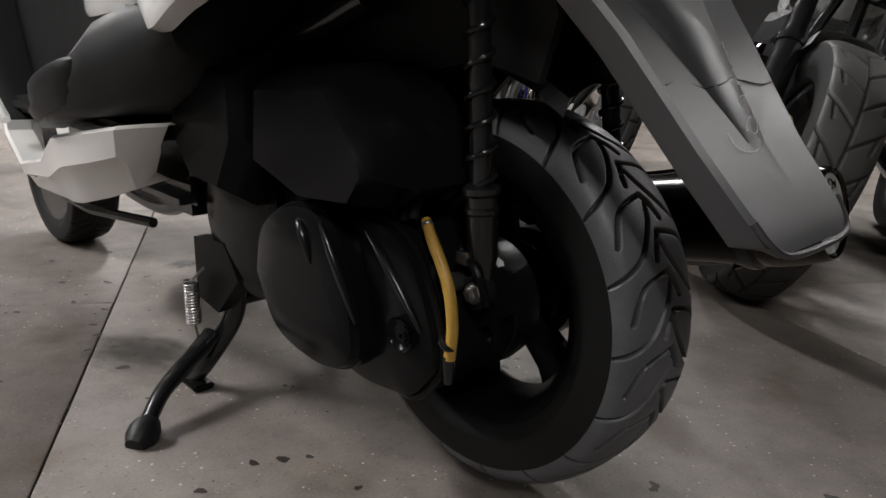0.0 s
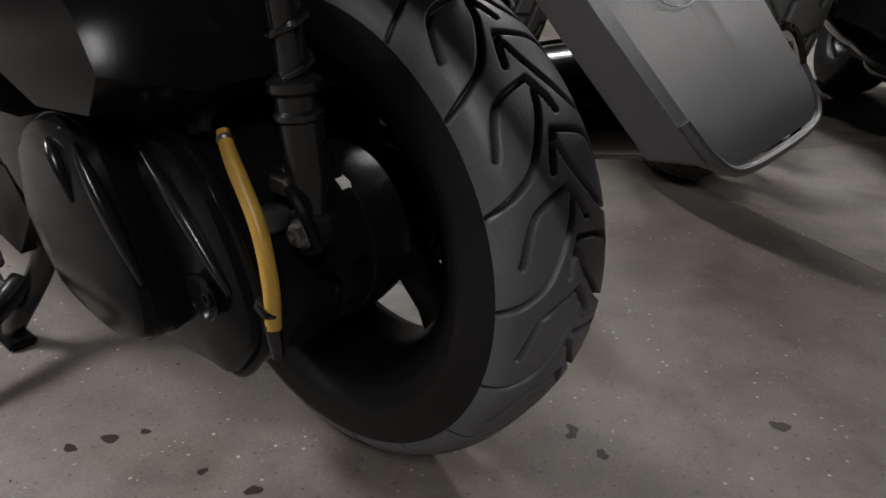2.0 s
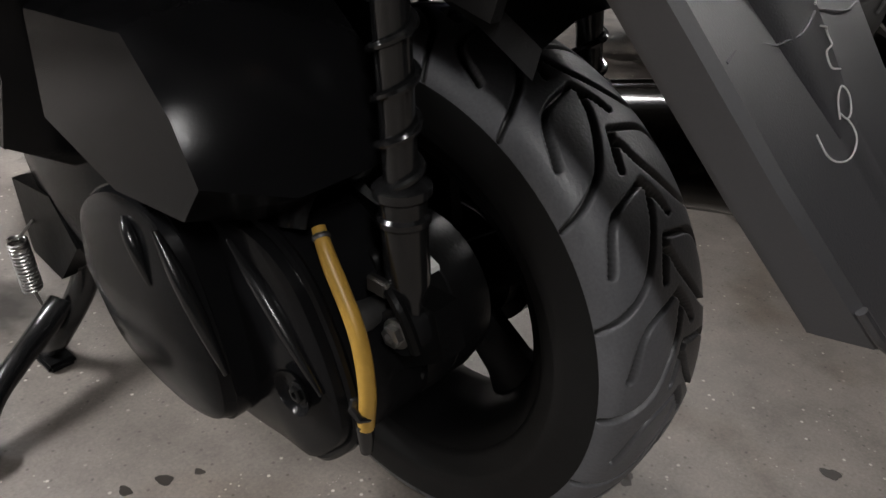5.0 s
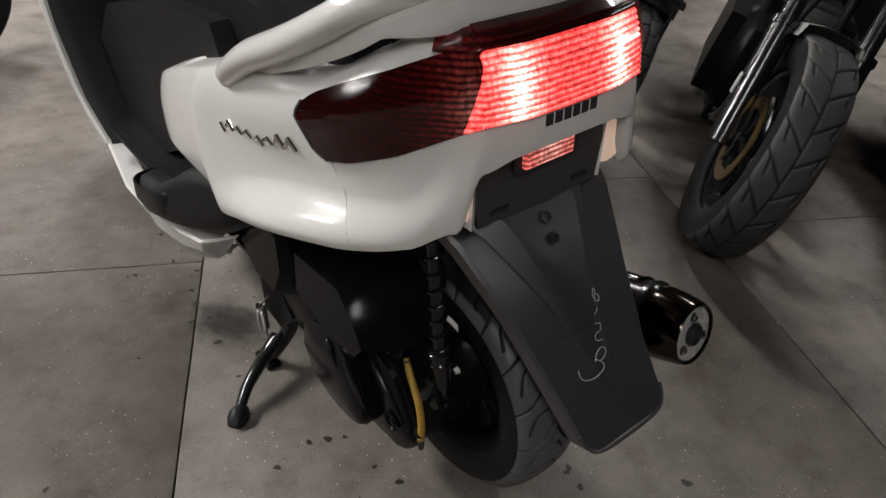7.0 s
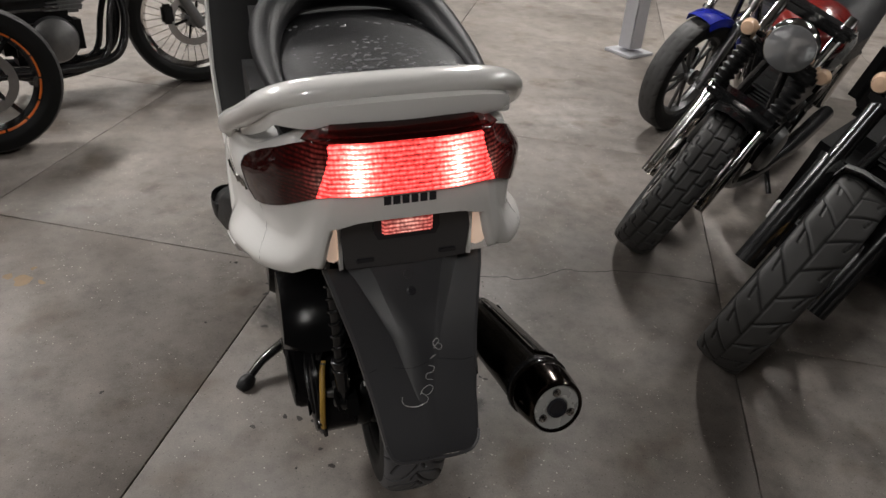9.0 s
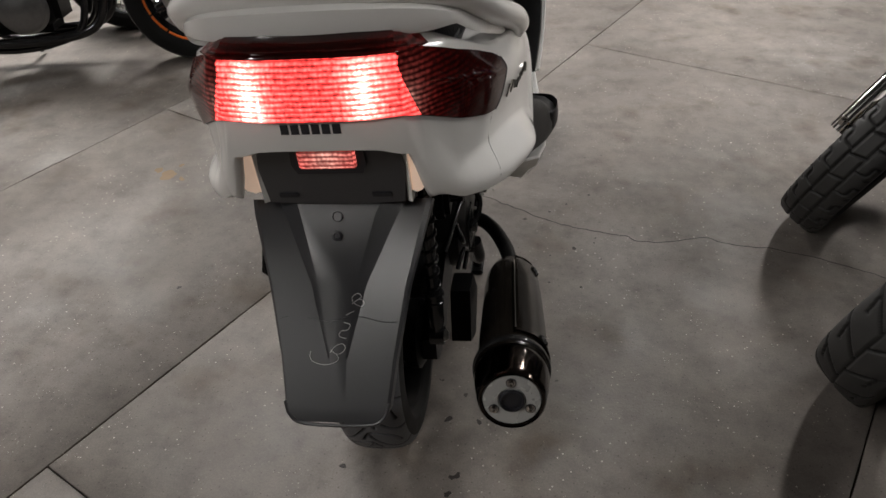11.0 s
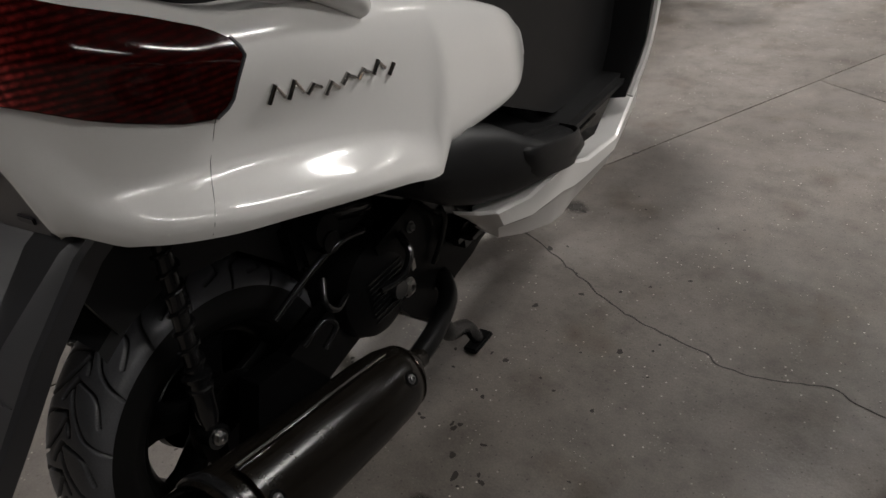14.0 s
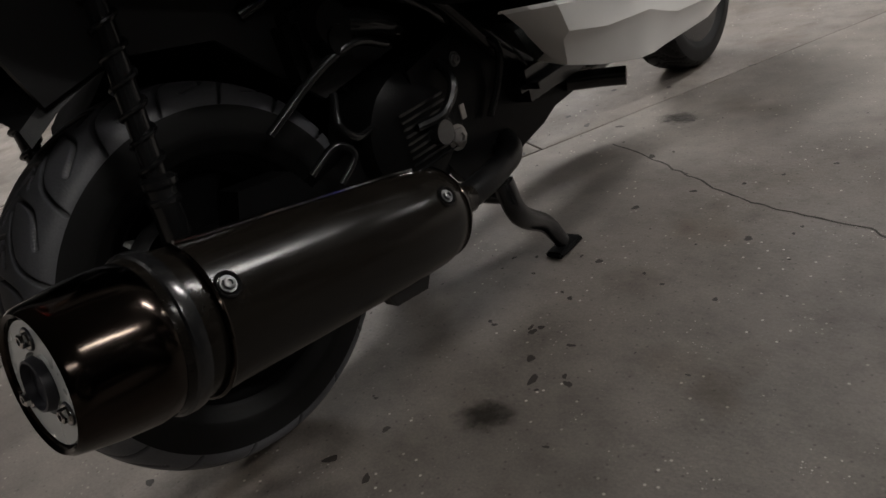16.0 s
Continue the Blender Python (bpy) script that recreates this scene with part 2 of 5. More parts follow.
JOINT = mat("joint_dirt", (0.06, 0.052, 0.045), 0.95, var=0.3, scale=30)
WALL = mat("hall_wall_panel", (0.13, 0.13, 0.13), 0.6, var=0.1, scale=1.0)
CEILING = mat("hall_ceiling", (0.16, 0.16, 0.16), 0.8, var=0.1, scale=1.0)
PILLAR = mat("galvanised_post", (0.40, 0.40, 0.42), 0.5, 0.4, var=0.15)
TAIL = lit_lens("lit_tail_lens", [(-0.090, 0.908), (0.085, 0.910)], 2.3, 10.5, 0.019)
# unlit dark lenses: red bleed from the tail lamp is put into their emission
DARKLENS = lit_lens("dark_red_lens", [(-0.150, 0.890), (0.150, 0.890)], 0.0065, 0.30, 0.017, (0.008, 0.0009, 0.0007))
# lower reflex lens: a mild red glow is added to its emission
REFLEX = lit_lens("glowing_reflex_lens", [(0.0, 0.79)], 0.50, 0.25, 0.05)
LAMP = glow("lamp_tube", (1.0, 0.96, 0.90), 14.0)


# ---- mesh helpers ----
def empty(name, m=None):
    ob = new(name)
    if m is not None:
        ob.matrix_world = m
    return ob


def part(name, bm, material, parent=None, label="", angle=38):
    """Links a bmesh as one mesh object under a thing or a part."""
    me = bpy.data.meshes.new(name)
    bmesh.ops.recalc_face_normals(bm, faces=bm.faces)
    for f in bm.faces:
        f.smooth = True
    bm.to_mesh(me)
    bm.free()
    me.set_sharp_from_angle(angle=radians(angle))
    me.materials.append(material)
    ob = new(name, me)
    if parent is not None:
        ob.parent = parent
    return tagged(ob, label)


def spline(pts, n):
    """A Catmull-Rom curve through pts, n steps a span."""
    p = [Vector(q) for q in pts]
    p = [p[0] * 2 - p[1]] + p + [p[-1] * 2 - p[-2]]
    out = []
    for i in range(1, len(p) - 2):
        a, b, c, d = p[i - 1:i + 3]
        for k in range(n):
            t = k / n
            out.append(0.5 * (2 * b + (c - a) * t + (2 * a - 5 * b + 4 * c - d) * t * t + (3 * b - a - 3 * c + d) * t ** 3))
    return out + [p[-2]]


def skin(rings, closed=True, caps=True, bm=None, loop=False):
    bm = bm or bmesh.new()
    vs = [[bm.verts.new(p) for p in r] for r in rings]
    pairs = list(zip(vs, vs[1:])) + ([(vs[-1], vs[0])] if loop else [])
    for a, b in pairs:
        n = len(a)
        for i in range(n if closed else n - 1):
            j = (i + 1) % n
            bm.faces.new((a[i], a[j], b[j], b[i]))
    if caps and closed and not loop:
        bm.faces.new(vs[0][::-1])
        bm.faces.new(vs[-1])
    return bm


def tube(pts, r, seg=10, bm=None, flat=1.0, up=None):
    """A round (or flattened) bar along pts; r is a number or one a point."""
    pts = [Vector(p) for p in pts]
    rs = r if isinstance(r, (list, tuple)) else [r] * len(pts)
    rings, side = [], None
    for i, p in enumerate(pts):
        d = (pts[min(i + 1, len(pts) - 1)] - pts[max(i - 1, 0)]).normalized()
        if up is not None:
            side = d.cross(Vector(up)).normalized()
        elif side is None:
            side = d.cross(Vector((0.13, 0.21, 1)) if abs(d.z) < 0.9 else Vector((1, 0.1, 0))).normalized()
        else:
            side = (side - d * side.dot(d)).normalized()
        u = side.cross(d)
        rings.append([p + rs[i] * (math.cos(a) * side + flat * math.sin(a) * u) for a in (2 * math.pi * k / seg for k in range(seg))])
    return skin(rings, bm=bm)


def lathe(profile, seg=32, m=None, bm=None, closed=True):
    """Turns (radius, along) pairs round the local x axis; m places it."""
    m = m or Matrix()
    bm = bm or bmesh.new()
    rings = [[m @ Vector((h, r * math.cos(a), r * math.sin(a))) for a in (2 * math.pi * k / seg for k in range(seg))] for r, h in profile]
    return skin(rings, caps=closed, bm=bm)


def bevel(bm, w, seg=2):
    bmesh.ops.bevel(bm, geom=[e for e in bm.edges if not e.is_boundary and len(e.link_faces) == 2 and e.calc_face_angle(0) > 0.5], offset=w, segments=seg, affect="EDGES", clamp_overlap=True)
    return bm


def box(size, at=(0, 0, 0), b=0.0, m=None, seg=2):
    bm = bmesh.new()
    bmesh.ops.create_cube(bm, size=1)
    bmesh.ops.scale(bm, vec=size, verts=bm.verts)
    if b:
        bevel(bm, b, seg)
    bmesh.ops.translate(bm, vec=at, verts=bm.verts)
    if m is not None:
        bm.transform(m)
    return bm


def prism(poly, lo, hi, axis="x", b=0.0, seg=2, m=None):
    """A polygon in the other two axes, drawn from lo to hi along axis."""
    put = {"x": lambda p, h: (h, p[0], p[1]), "y": lambda p, h: (p[0], h, p[1]), "z": lambda p, h: (p[0], p[1], h)}[axis]
    bm = skin([[Vector(put(p, lo)) for p in poly], [Vector(put(p, hi)) for p in poly]])
    if b:
        bevel(bm, b, seg)
    if m is not None:
        bm.transform(m)
    return bm


def merge(*bms):
    """Joins several bmeshes into the first."""
    for other in bms[1:]:
        vs = {v: bms[0].verts.new(v.co) for v in other.verts}
        for f in other.faces:
            bms[0].faces.new([vs[v] for v in f.verts])
        other.free()
    return bms[0]


def along(a, b):
    """A pose at a whose x axis points to b."""
    a, b = Vector(a), Vector(b)
    return Matrix.Translation(a) @ (b - a).to_track_quat("X", "Z").to_matrix().to_4x4()


def bolt(at, way, r=0.006, h=0.004):
    """A hexagon bolt head with a washer, at a point, standing out along way."""
    m = along(at, Vector(at) + Vector(way))
    bm = lathe([(r * 1.35, 0), (r * 1.35, h * 0.3)], 16, m)
    return lathe([(r, h * 0.3), (r, h), (r * 0.8, h * 1.15), (r * 0.5, h * 1.15), (r * 0.45, h * 0.6)], 6, m, bm)


# ---- the hall ----
def hall():
    tagged(part("ground", box((34, 34, 0.2), (0, 2, -0.118)), JOINT), "dark dirt bed in the joints under the floor slabs", "ground", kind="structure")
    for nm, sx, sy, x, y in (("wall_north", 34.4, 0.2, 0, 19.1), ("wall_south", 34.4, 0.2, 0, -15.1), ("wall_east", 0.2, 34, 17.1, 2), ("wall_west", 0.2, 34, -17.1, 2)):
        tagged(part(nm, box((sx, sy, 6.5), (x, y, 3.23)), WALL), "plain grey panelled wall of a storage hall", "wall", kind="structure")
    tagged(part("ceiling", box((34.4, 34.4, 0.2), (0, 2, 6.6)), CEILING), "plain grey ceiling of a storage hall", "ceiling", kind="structure")


def ceiling_light(x, y, power):
    light = empty("ceiling_light", pose(x, y, 4.5, 0, 0, 64.5))
    tagged(light, "long white strip light hung under the hall ceiling", "lamp", "strip lights under the ceiling")
    part("housing", box((2.4, 0.34, 0.06), (0, 0, 0.05), 0.01), WALL, light)
    part("diffuser", box((2.36, 0.30, 0.02), (0, 0, 0.006), 0.004), LAMP, light)
    for sx in (-0.9, 0.9):
        part("hanger", tube([(sx, 0, 0.08), (sx, 0, 2.02)], 0.006, 6), STEEL, light)
    lamp = bpy.data.lights.new("strip_light", "AREA")
    lamp.shape, lamp.size, lamp.size_y, lamp.energy, lamp.color = "RECTANGLE", 2.4, 0.3, power, (1.0, 0.97, 0.94)
    ob = new("strip_light", lamp)
    ob.matrix_world = pose(x, y, 4.47, 0, 0, 64.5)


hall()
for lx, ly, lp in ((2.4, 4.6, 175), (5.2, 2.0, 95), (-3.6, 3.8, 325), (-8.0, 6.0, 160), (-1.0, 10.0, 190), (4.8, 12.5, 70), (-3.2, -3.8, 78), (7.2, -2.0, 42)):
    ceiling_light(lx, ly, lp)


# ---- the scooter: x to its right, y ahead, rear axle over the origin ----
scooter = empty("scooter", pose(0, 0, 0, 0, -3.0, 1.8))
tagged(scooter, "white and black scooter on its centre stand, tail lamp lit", "scooter")
AXLE = Vector((0, 0, 0.2636))


def tyre(R, hw, bead, name, parent, m, pitches, lines, per=44, across=56, depth=0.005, half=0.0028, label="", side=None, rubber=None, drop=0.26):
    """A tyre whose tread grooves are pressed into its surface; lines are strokes in one pitch (across -1..1, along 0..1)."""
    prof = []
    for k in range(across + 1):
        v = -1 + 2 * k / across
        x = hw * math.sin(v * 1.42) / math.sin(1.42)
        r = R - drop * hw * abs(v) ** 2.6
        prof.append((v, x, r))
    n = pitches * per
    w = 2 * math.pi * R / pitches
    vv = np.array([p[0] for p in prof])[None, :] * hw * 1.12
    uu = (np.arange(per) / per * w)[:, None]
    deep = np.zeros((per, across + 1))
    for ln in lines:
        fat = ln[0]
        pts = spline([(q[0] * hw * 1.12, q[1] * w, 0) for q in ln[1:]], 5)
        for k in range(len(pts) - 1):
            p0, d = pts[k], pts[k + 1] - pts[k]
            wide = half * (fat + (0.62 - fat) * k / (len(pts) - 1))
            for sh in (-w, 0, w):
                qx, qy = vv - p0.x, uu + sh - p0.y
                t = np.clip((qx * d.x + qy * d.y) / max(d.length_squared, 1e-12), 0, 1)
                dist = np.hypot(qx - t * d.x, qy - t * d.y)
                deep = np.maximum(deep, np.clip((wide * 1.4 - dist) / (wide * 0.75), 0, 1))
    table = depth * deep
    table[:, np.abs(np.array([p[0] for p in prof])) > 0.985] = 0
    verts, faces = [], []
    for i in range(n):
        a = 2 * math.pi * i / n
        c, s = math.cos(a), math.sin(a)
        for k, (v, x, r) in enumerate(prof):
            rr = r - table[i % per][k]
            verts.append(m @ Vector((x, rr * c, -rr * s)))
    q = across + 1
    for i in range(n):
        j = (i + 1) % n
        for k in range(across):
            faces.append((i * q + k, j * q + k, j * q + k + 1, i * q + k + 1))
    me = bpy.data.meshes.new(name)
    me.from_pydata(verts, [], faces)
    me.shade_smooth()
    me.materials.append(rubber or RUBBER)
    # mask for the shade that the rubber material paints into the grooves
    groove_shade = me.attributes.new("groove", "FLOAT", "POINT")
    groove_shade.data.foreach_set("value", np.tile(np.clip(deep * 1.5 - 0.25, 0, 1), (pitches, 1)).ravel().tolist())
    tread = new(name, me)
    tread.parent = parent
    tagged(tread, label)
    r0 = prof[0][2]
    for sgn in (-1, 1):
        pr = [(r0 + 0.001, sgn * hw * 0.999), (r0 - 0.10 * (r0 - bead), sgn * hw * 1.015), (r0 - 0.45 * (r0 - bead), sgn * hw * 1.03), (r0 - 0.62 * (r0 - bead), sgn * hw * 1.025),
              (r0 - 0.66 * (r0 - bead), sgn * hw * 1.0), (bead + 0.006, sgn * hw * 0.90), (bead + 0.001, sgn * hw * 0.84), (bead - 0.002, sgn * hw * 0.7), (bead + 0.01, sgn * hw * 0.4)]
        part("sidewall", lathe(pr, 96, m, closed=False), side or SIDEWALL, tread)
    return tread


# tread strokes: relative width at the start, then points (across -1..1, along 0..1)
LEFT = [(0.75, (-0.94, -0.02), (-0.62, 0.11), (-0.36, 0.28), (-0.10, 0.65), (0.0, 0.90)), (0.8, (-0.68, 0.46), (-0.54, 0.78), (-0.38, 0.93), (-0.02, 1.03)), (0.8, (-0.01, 1.03), (0.10, 0.82), (0.15, 0.68))]
HOOKS = LEFT + [(ln[0],) + tuple((-v, u + 0.5) for v, u in ln[1:]) for ln in LEFT]


def rear_wheel():
    m = Matrix.Translation(AXLE)
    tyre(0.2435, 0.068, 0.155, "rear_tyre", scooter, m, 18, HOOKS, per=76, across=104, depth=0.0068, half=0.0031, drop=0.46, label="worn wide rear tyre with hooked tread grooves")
    rim = part("rear_rim", lathe([(0.156, -0.056), (0.163, -0.058), (0.163, -0.052), (0.150, -0.046), (0.140, -0.02), (0.138, 0.02), (0.150, 0.046), (0.163, 0.052), (0.163, 0.058), (0.156, 0.056),
                                  (0.146, 0.05), (0.130, 0.022), (0.128, -0.02), (0.144, -0.05), (0.156, -0.056)], 72, m, closed=False), BLACKRIM, scooter)
    part("hub", lathe([(0.0, -0.05), (0.04, -0.05), (0.046, -0.04), (0.046, 0.02), (0.062, 0.03), (0.062, 0.05), (0.02, 0.055), (0.0, 0.055)], 32, m), BLACKRIM, rim)
    for k in range(5):
        a = math.radians(-139 + 72 * k)
        rings = []
        for r, w, t in ((0.035, 0.022, 0.016), (0.07, 0.024, 0.013), (0.105, 0.028, 0.012), (0.136, 0.042, 0.015)):
            c = Vector((0.012, r * math.cos(a), r * math.sin(a)))
            tg = Vector((0, -math.sin(a), math.cos(a)))
            rings.append([m @ (c + tg * (w * u) + Vector((t * h, 0, 0))) for u, h in ((-1, -0.5), (-0.6, -1), (0.6, -1), (1, -0.5), (1, 0.5), (0.6, 1), (-0.6, 1), (-1, 0.5))])
        part("spoke", skin(rings), BLACKRIM, rim)


rear_wheel()

# stations from the middle of the tail round the side to the front lobe: x, y, six heights, six outward offsets
STATIONS = [
    (0.000, -0.190, 0.816, 0.821, 0.840, 0.872, 0.920, 0.968, -0.010, 0.000, 0.001, 0.000, -0.008, -0.026),
    (0.082, -0.1875, 0.814, 0.819, 0.840, 0.872, 0.920, 0.968, -0.010, 0.000, 0.001, 0.000, -0.008, -0.026),
    (0.138, -0.176, 0.800, 0.806, 0.834, 0.872, 0.920, 0.966, -0.010, 0.001, 0.003, 0.000, -0.008, -0.024),
    (0.164, -0.158, 0.712, 0.720, 0.752, 0.830, 0.900, 0.962, -0.008, 0.005, 0.009, 0.000, -0.006, -0.021),
    (0.212, -0.105, 0.684, 0.692, 0.722, 0.795, 0.885, 0.946, -0.012, 0.010, 0.018, 0.000, -0.006, -0.022),
    (0.252, -0.035, 0.664, 0.672, 0.702, 0.770, 0.860, 0.915, -0.018, 0.018, 0.030, -0.001, -0.006, -0.030),
    (0.276, 0.045, 0.648, 0.656, 0.687, 0.752, 0.835, 0.879, -0.015, 0.028, 0.042, 0.002, -0.002, -0.020),
    (0.294, 0.130, 0.628, 0.637, 0.671, 0.740, 0.825, 0.866, -0.015, 0.026, 0.040, 0.003, -0.002, -0.018),
    (0.301, 0.220, 0.600, 0.610, 0.650, 0.722, 0.805, 0.848, -0.012, 0.018, 0.029, 0.003, -0.002, -0.018),
    (0.304, 0.305, 0.572, 0.582, 0.632, 0.705, 0.780, 0.825, -0.010, 0.006, 0.015, 0.003, -0.002, -0.018),
    (0.303, 0.345, 0.608, 0.615, 0.660, 0.735, 0.780, 0.812, 0.000, 0.004, 0.008, 0.005, -0.002, -0.016),
    (0.297, 0.450, 0.598, 0.605, 0.645, 0.705, 0.745, 0.778, 0.000, 0.003, 0.006, 0.004, -0.002, -0.014),
    (0.285, 0.575, 0.592, 0.598, 0.625, 0.670, 0.700, 0.728, 0.000, 0.003, 0.004, 0.003, -0.002, -0.010),
    (0.250, 0.670, 0.606, 0.606, 0.620, 0.640, 0.658, 0.672, 0.000, 0.002, 0.003, 0.002, 0.000, -0.005),
]
STEP = 6


def dense_stations():
    out = []
    rows = [np.array(s) for s in STATIONS]
    mir = [r * np.array([-1] + [1] * 13) for r in rows]
    p = [mir[1]] + rows + [2 * rows[-1] - rows[-2]]
    for i in range(1, len(p) - 2):
        a, b, c, d = p[i - 1:i + 3]
        for k in range(STEP):
            t = k / STEP
            if i >= 10 and i < 12 or i in (2, 3, 4):
                row = b + (c - b) * t
                if i in (2, 3, 4):
                    w = t * t * (3 - 2 * t)
                    row[2:6] = (b + (c - b) * w)[2:6]
                out.append(row)
            else:
                out.append(0.5 * (2 * b + (c - a) * t + (2 * a - 5 * b + 4 * c - d) * t * t + (3 * b - a - 3 * c + d) * t ** 3))
    return np.array(out + [p[-2]])


# the rolled lower lip and the scoop over it, deepest beside the wheel: how far each stands out or in
SCOOP = {4: (0.014, -0.006), 5: (0.019, -0.014), 6: (0.024, -0.018), 7: (0.025, -0.018), 8: (0.018, -0.010), 9: (0.008, -0.001)}


def scooped(i, st):
    if i not in SCOOP:
        return st
    lip, dip = SCOOP[i]
    z0 = st[2]
    return (*st[:3], z0 + 0.006, z0 + 0.022, z0 + 0.082, *st[6:8], -0.012, lip * 0.8, lip, dip, -0.004, st[13])


STATIONS = [scooped(i, st) for i, st in enumerate(STATIONS)]
DENSE = dense_stations()
LAST = len(STATIONS) - 1


def ease(z, zs, ds):
    """A smooth curve through the profile's offsets."""
    z = min(max(z, zs[0]), zs[-1])
    k = int(np.clip(np.searchsorted(zs, z) - 1, 0, len(zs) - 2))
    slope = [(ds[i + 1] - ds[i]) / (zs[i + 1] - zs[i]) for i in range(len(zs) - 1)]
    tan = [slope[0]] + [0.0 if slope[i - 1] * slope[i] <= 0 else 2 * slope[i - 1] * slope[i] / (slope[i - 1] + slope[i]) for i in range(1, len(slope))] + [slope[-1]]
    w = zs[k + 1] - zs[k]
    t = (z - zs[k]) / w
    return float(ds[k] * (1 + 2 * t) * (1 - t) ** 2 + ds[k + 1] * t * t * (3 - 2 * t) + w * (tan[k] * t * (1 - t) ** 2 - tan[k + 1] * t * t * (1 - t)))


def tail_point(s, z, off=0.0):
    """The tail's outer skin at station s (minus: left side) and height z, off metres outside it."""
    side = -1 if s < 0 else 1
    f = min(abs(s), LAST) * STEP
    i = min(int(f), len(DENSE) - 2)
    row = DENSE[i] + (DENSE[i + 1] - DENSE[i]) * (f - i)
    tan = DENSE[min(i + 1, len(DENSE) - 1)][:2] - DENSE[max(i - 1, 0)][:2]
    if i == 0:
        tan = np.array([1.0, 0.0])
    tan = tan / np.linalg.norm(tan)
    d = ease(z, row[2:8], row[8:14]) + off
    return Vector((side * (row[0] + tan[1] * d), row[1] - tan[0] * d, z))


def tail_rows(s):
    f = min(abs(s), LAST) * STEP
    i = min(int(f), len(DENSE) - 2)
    return (DENSE[i] + (DENSE[i + 1] - DENSE[i]) * (f - i))[2:8]


def tail_body():
    rings = []
    ss = [k / 6 for k in range(-LAST * 6, LAST * 6 + 1)]
    for s in ss:
        z = tail_rows(s)
        zs = [z[0], z[1]] + [z[1] + (z[2] - z[1]) * k / 5 for k in range(1, 6)] + [z[2] + (z[3] - z[2]) * k / 8 for k in range(1, 9)] + [z[3] + (z[5] - z[3]) * k / 5 for k in range(1, 6)]
        col = [tail_point(s, q) for q in zs]
        lip = tail_point(s, z[5], -0.09 if abs(s) < 11 else -0.04)
        col += [tail_point(s, z[5], -0.006) + Vector((0, 0, 0.004)), lip + Vector((0, 0, 0.012))]
        rings.append([tail_point(s, z[0] + 0.012, -0.02)] + col)
    body = part("tail_cowl", skin(rings, closed=False, caps=False), WHITE, scooter, "glossy white tail cowl", 50)
    # panel seams down from the lamp's outer ends
    for sg in (-1, 1):
        part("seam", tube([tail_point(sg * (5.45 - 0.60 * k / 10), 0.788 - 0.110 * k / 10, 0.0) for k in range(11)], 0.0004, 5), ALUMINIUM, body)
    return body


BODY = tail_body()


def lens_limits(s):
    a = abs(s)
    bot = np.interp(a, [0, 2.0, 3, 4, 5, 5.6, 6.1], [0.872, 0.872, 0.862, 0.828, 0.797, 0.786, 0.784])
    top = np.interp(a, [0, 2.0, 3.3, 4, 5, 5.7, 6.1], [0.968, 0.967, 0.957, 0.938, 0.905, 0.878, 0.850])
    return float(bot), float(top)


def lens_end(h):
    return 5.62 + 0.48 * h - 0.18 * max(0.0, 2 * abs(h - 0.5) - 0.7) / 0.3


def red_edge(h):
    return float(np.interp(h, [0, 0.35, 0.72, 0.8, 1.0], [2.85, 2.42, 2.05, 2.08, 2.25]))


def tail_lamp():
    nb = 24
    rings = []
    for k in range(61):
        u = -1 + 2 * k / 60
        col = []
        for j in range(nb + 1):
            h = j / nb
            s = u * red_edge(h * 0.93)
            b, t = lens_limits(s)
            col.append(tail_point(s, b + (t - b) * h * 0.93, 0.0045 + 0.0012 * math.cos(math.pi * j)))
        rings.append(col)
    lamp = part("tail_lamp", skin(rings, closed=False, caps=False), TAIL, scooter, "lit red tail lamp lens with prism rows", 20)
    rings = []
    for k in range(61):
        u = -1 + 2 * k / 60
        col = []
        for j in range(9):
            h = 0.93 + 0.07 * j / 8
            s = u * (red_edge(0.93) + (3.35 - red_edge(0.93)) * j / 8)
            b, t = lens_limits(s)
            col.append(tail_point(s, b + (t - b) * h, 0.0080 - 0.004 * (j / 8) ** 3))
        s = u * 3.5
        top = tail_rows(s)[5]
        col += [tail_point(s, top, 0.005) + Vector((0, 0, 0.003)), tail_point(s, top, -0.014) + Vector((0, 0, 0.013)), tail_point(s, top, -0.075) + Vector((0, 0, 0.022))]
        rings.append(col)
    part("smoked_band", skin(rings, closed=False, caps=False), DARKLENS, lamp, "smoked dark upper edge of the lens", 60)
    for sg in (-1, 1):
        rings = []
        for k in range(25):
            col = []
            for j in range(nb + 1):
                h = j / nb
                s0 = red_edge(h)
                s = s0 + (lens_end(h) - s0) * k / 24
                b, t = lens_limits(s)
                col.append(tail_point(sg * s, b + (t - b) * h, 0.0055 + 0.004 * math.sin(math.pi * h) * math.sin(math.pi * min(1, k / 23))))
            rings.append(col)
        part("indicator_lens", skin(rings, closed=False, caps=False), DARKLENS, lamp, "smoked dark red indicator lens", 60)
        edge = [tail_point(sg * lens_end(k / 10), lens_limits(lens_end(k / 10))[0] + (lens_limits(lens_end(k / 10))[1] - lens_limits(lens_end(k / 10))[0]) * k / 10, 0.003) for k in range(11)]
        part("lens_rim", tube(edge, 0.0035, 6), INK, lamp)
    low = [tail_point(-5.4 + 10.8 * k / 60, lens_limits(-5.4 + 10.8 * k / 60)[0], 0.002) for k in range(61)]
    part("lens_seal", tube(low, 0.0022, 6), INK, lamp)


tail_lamp()


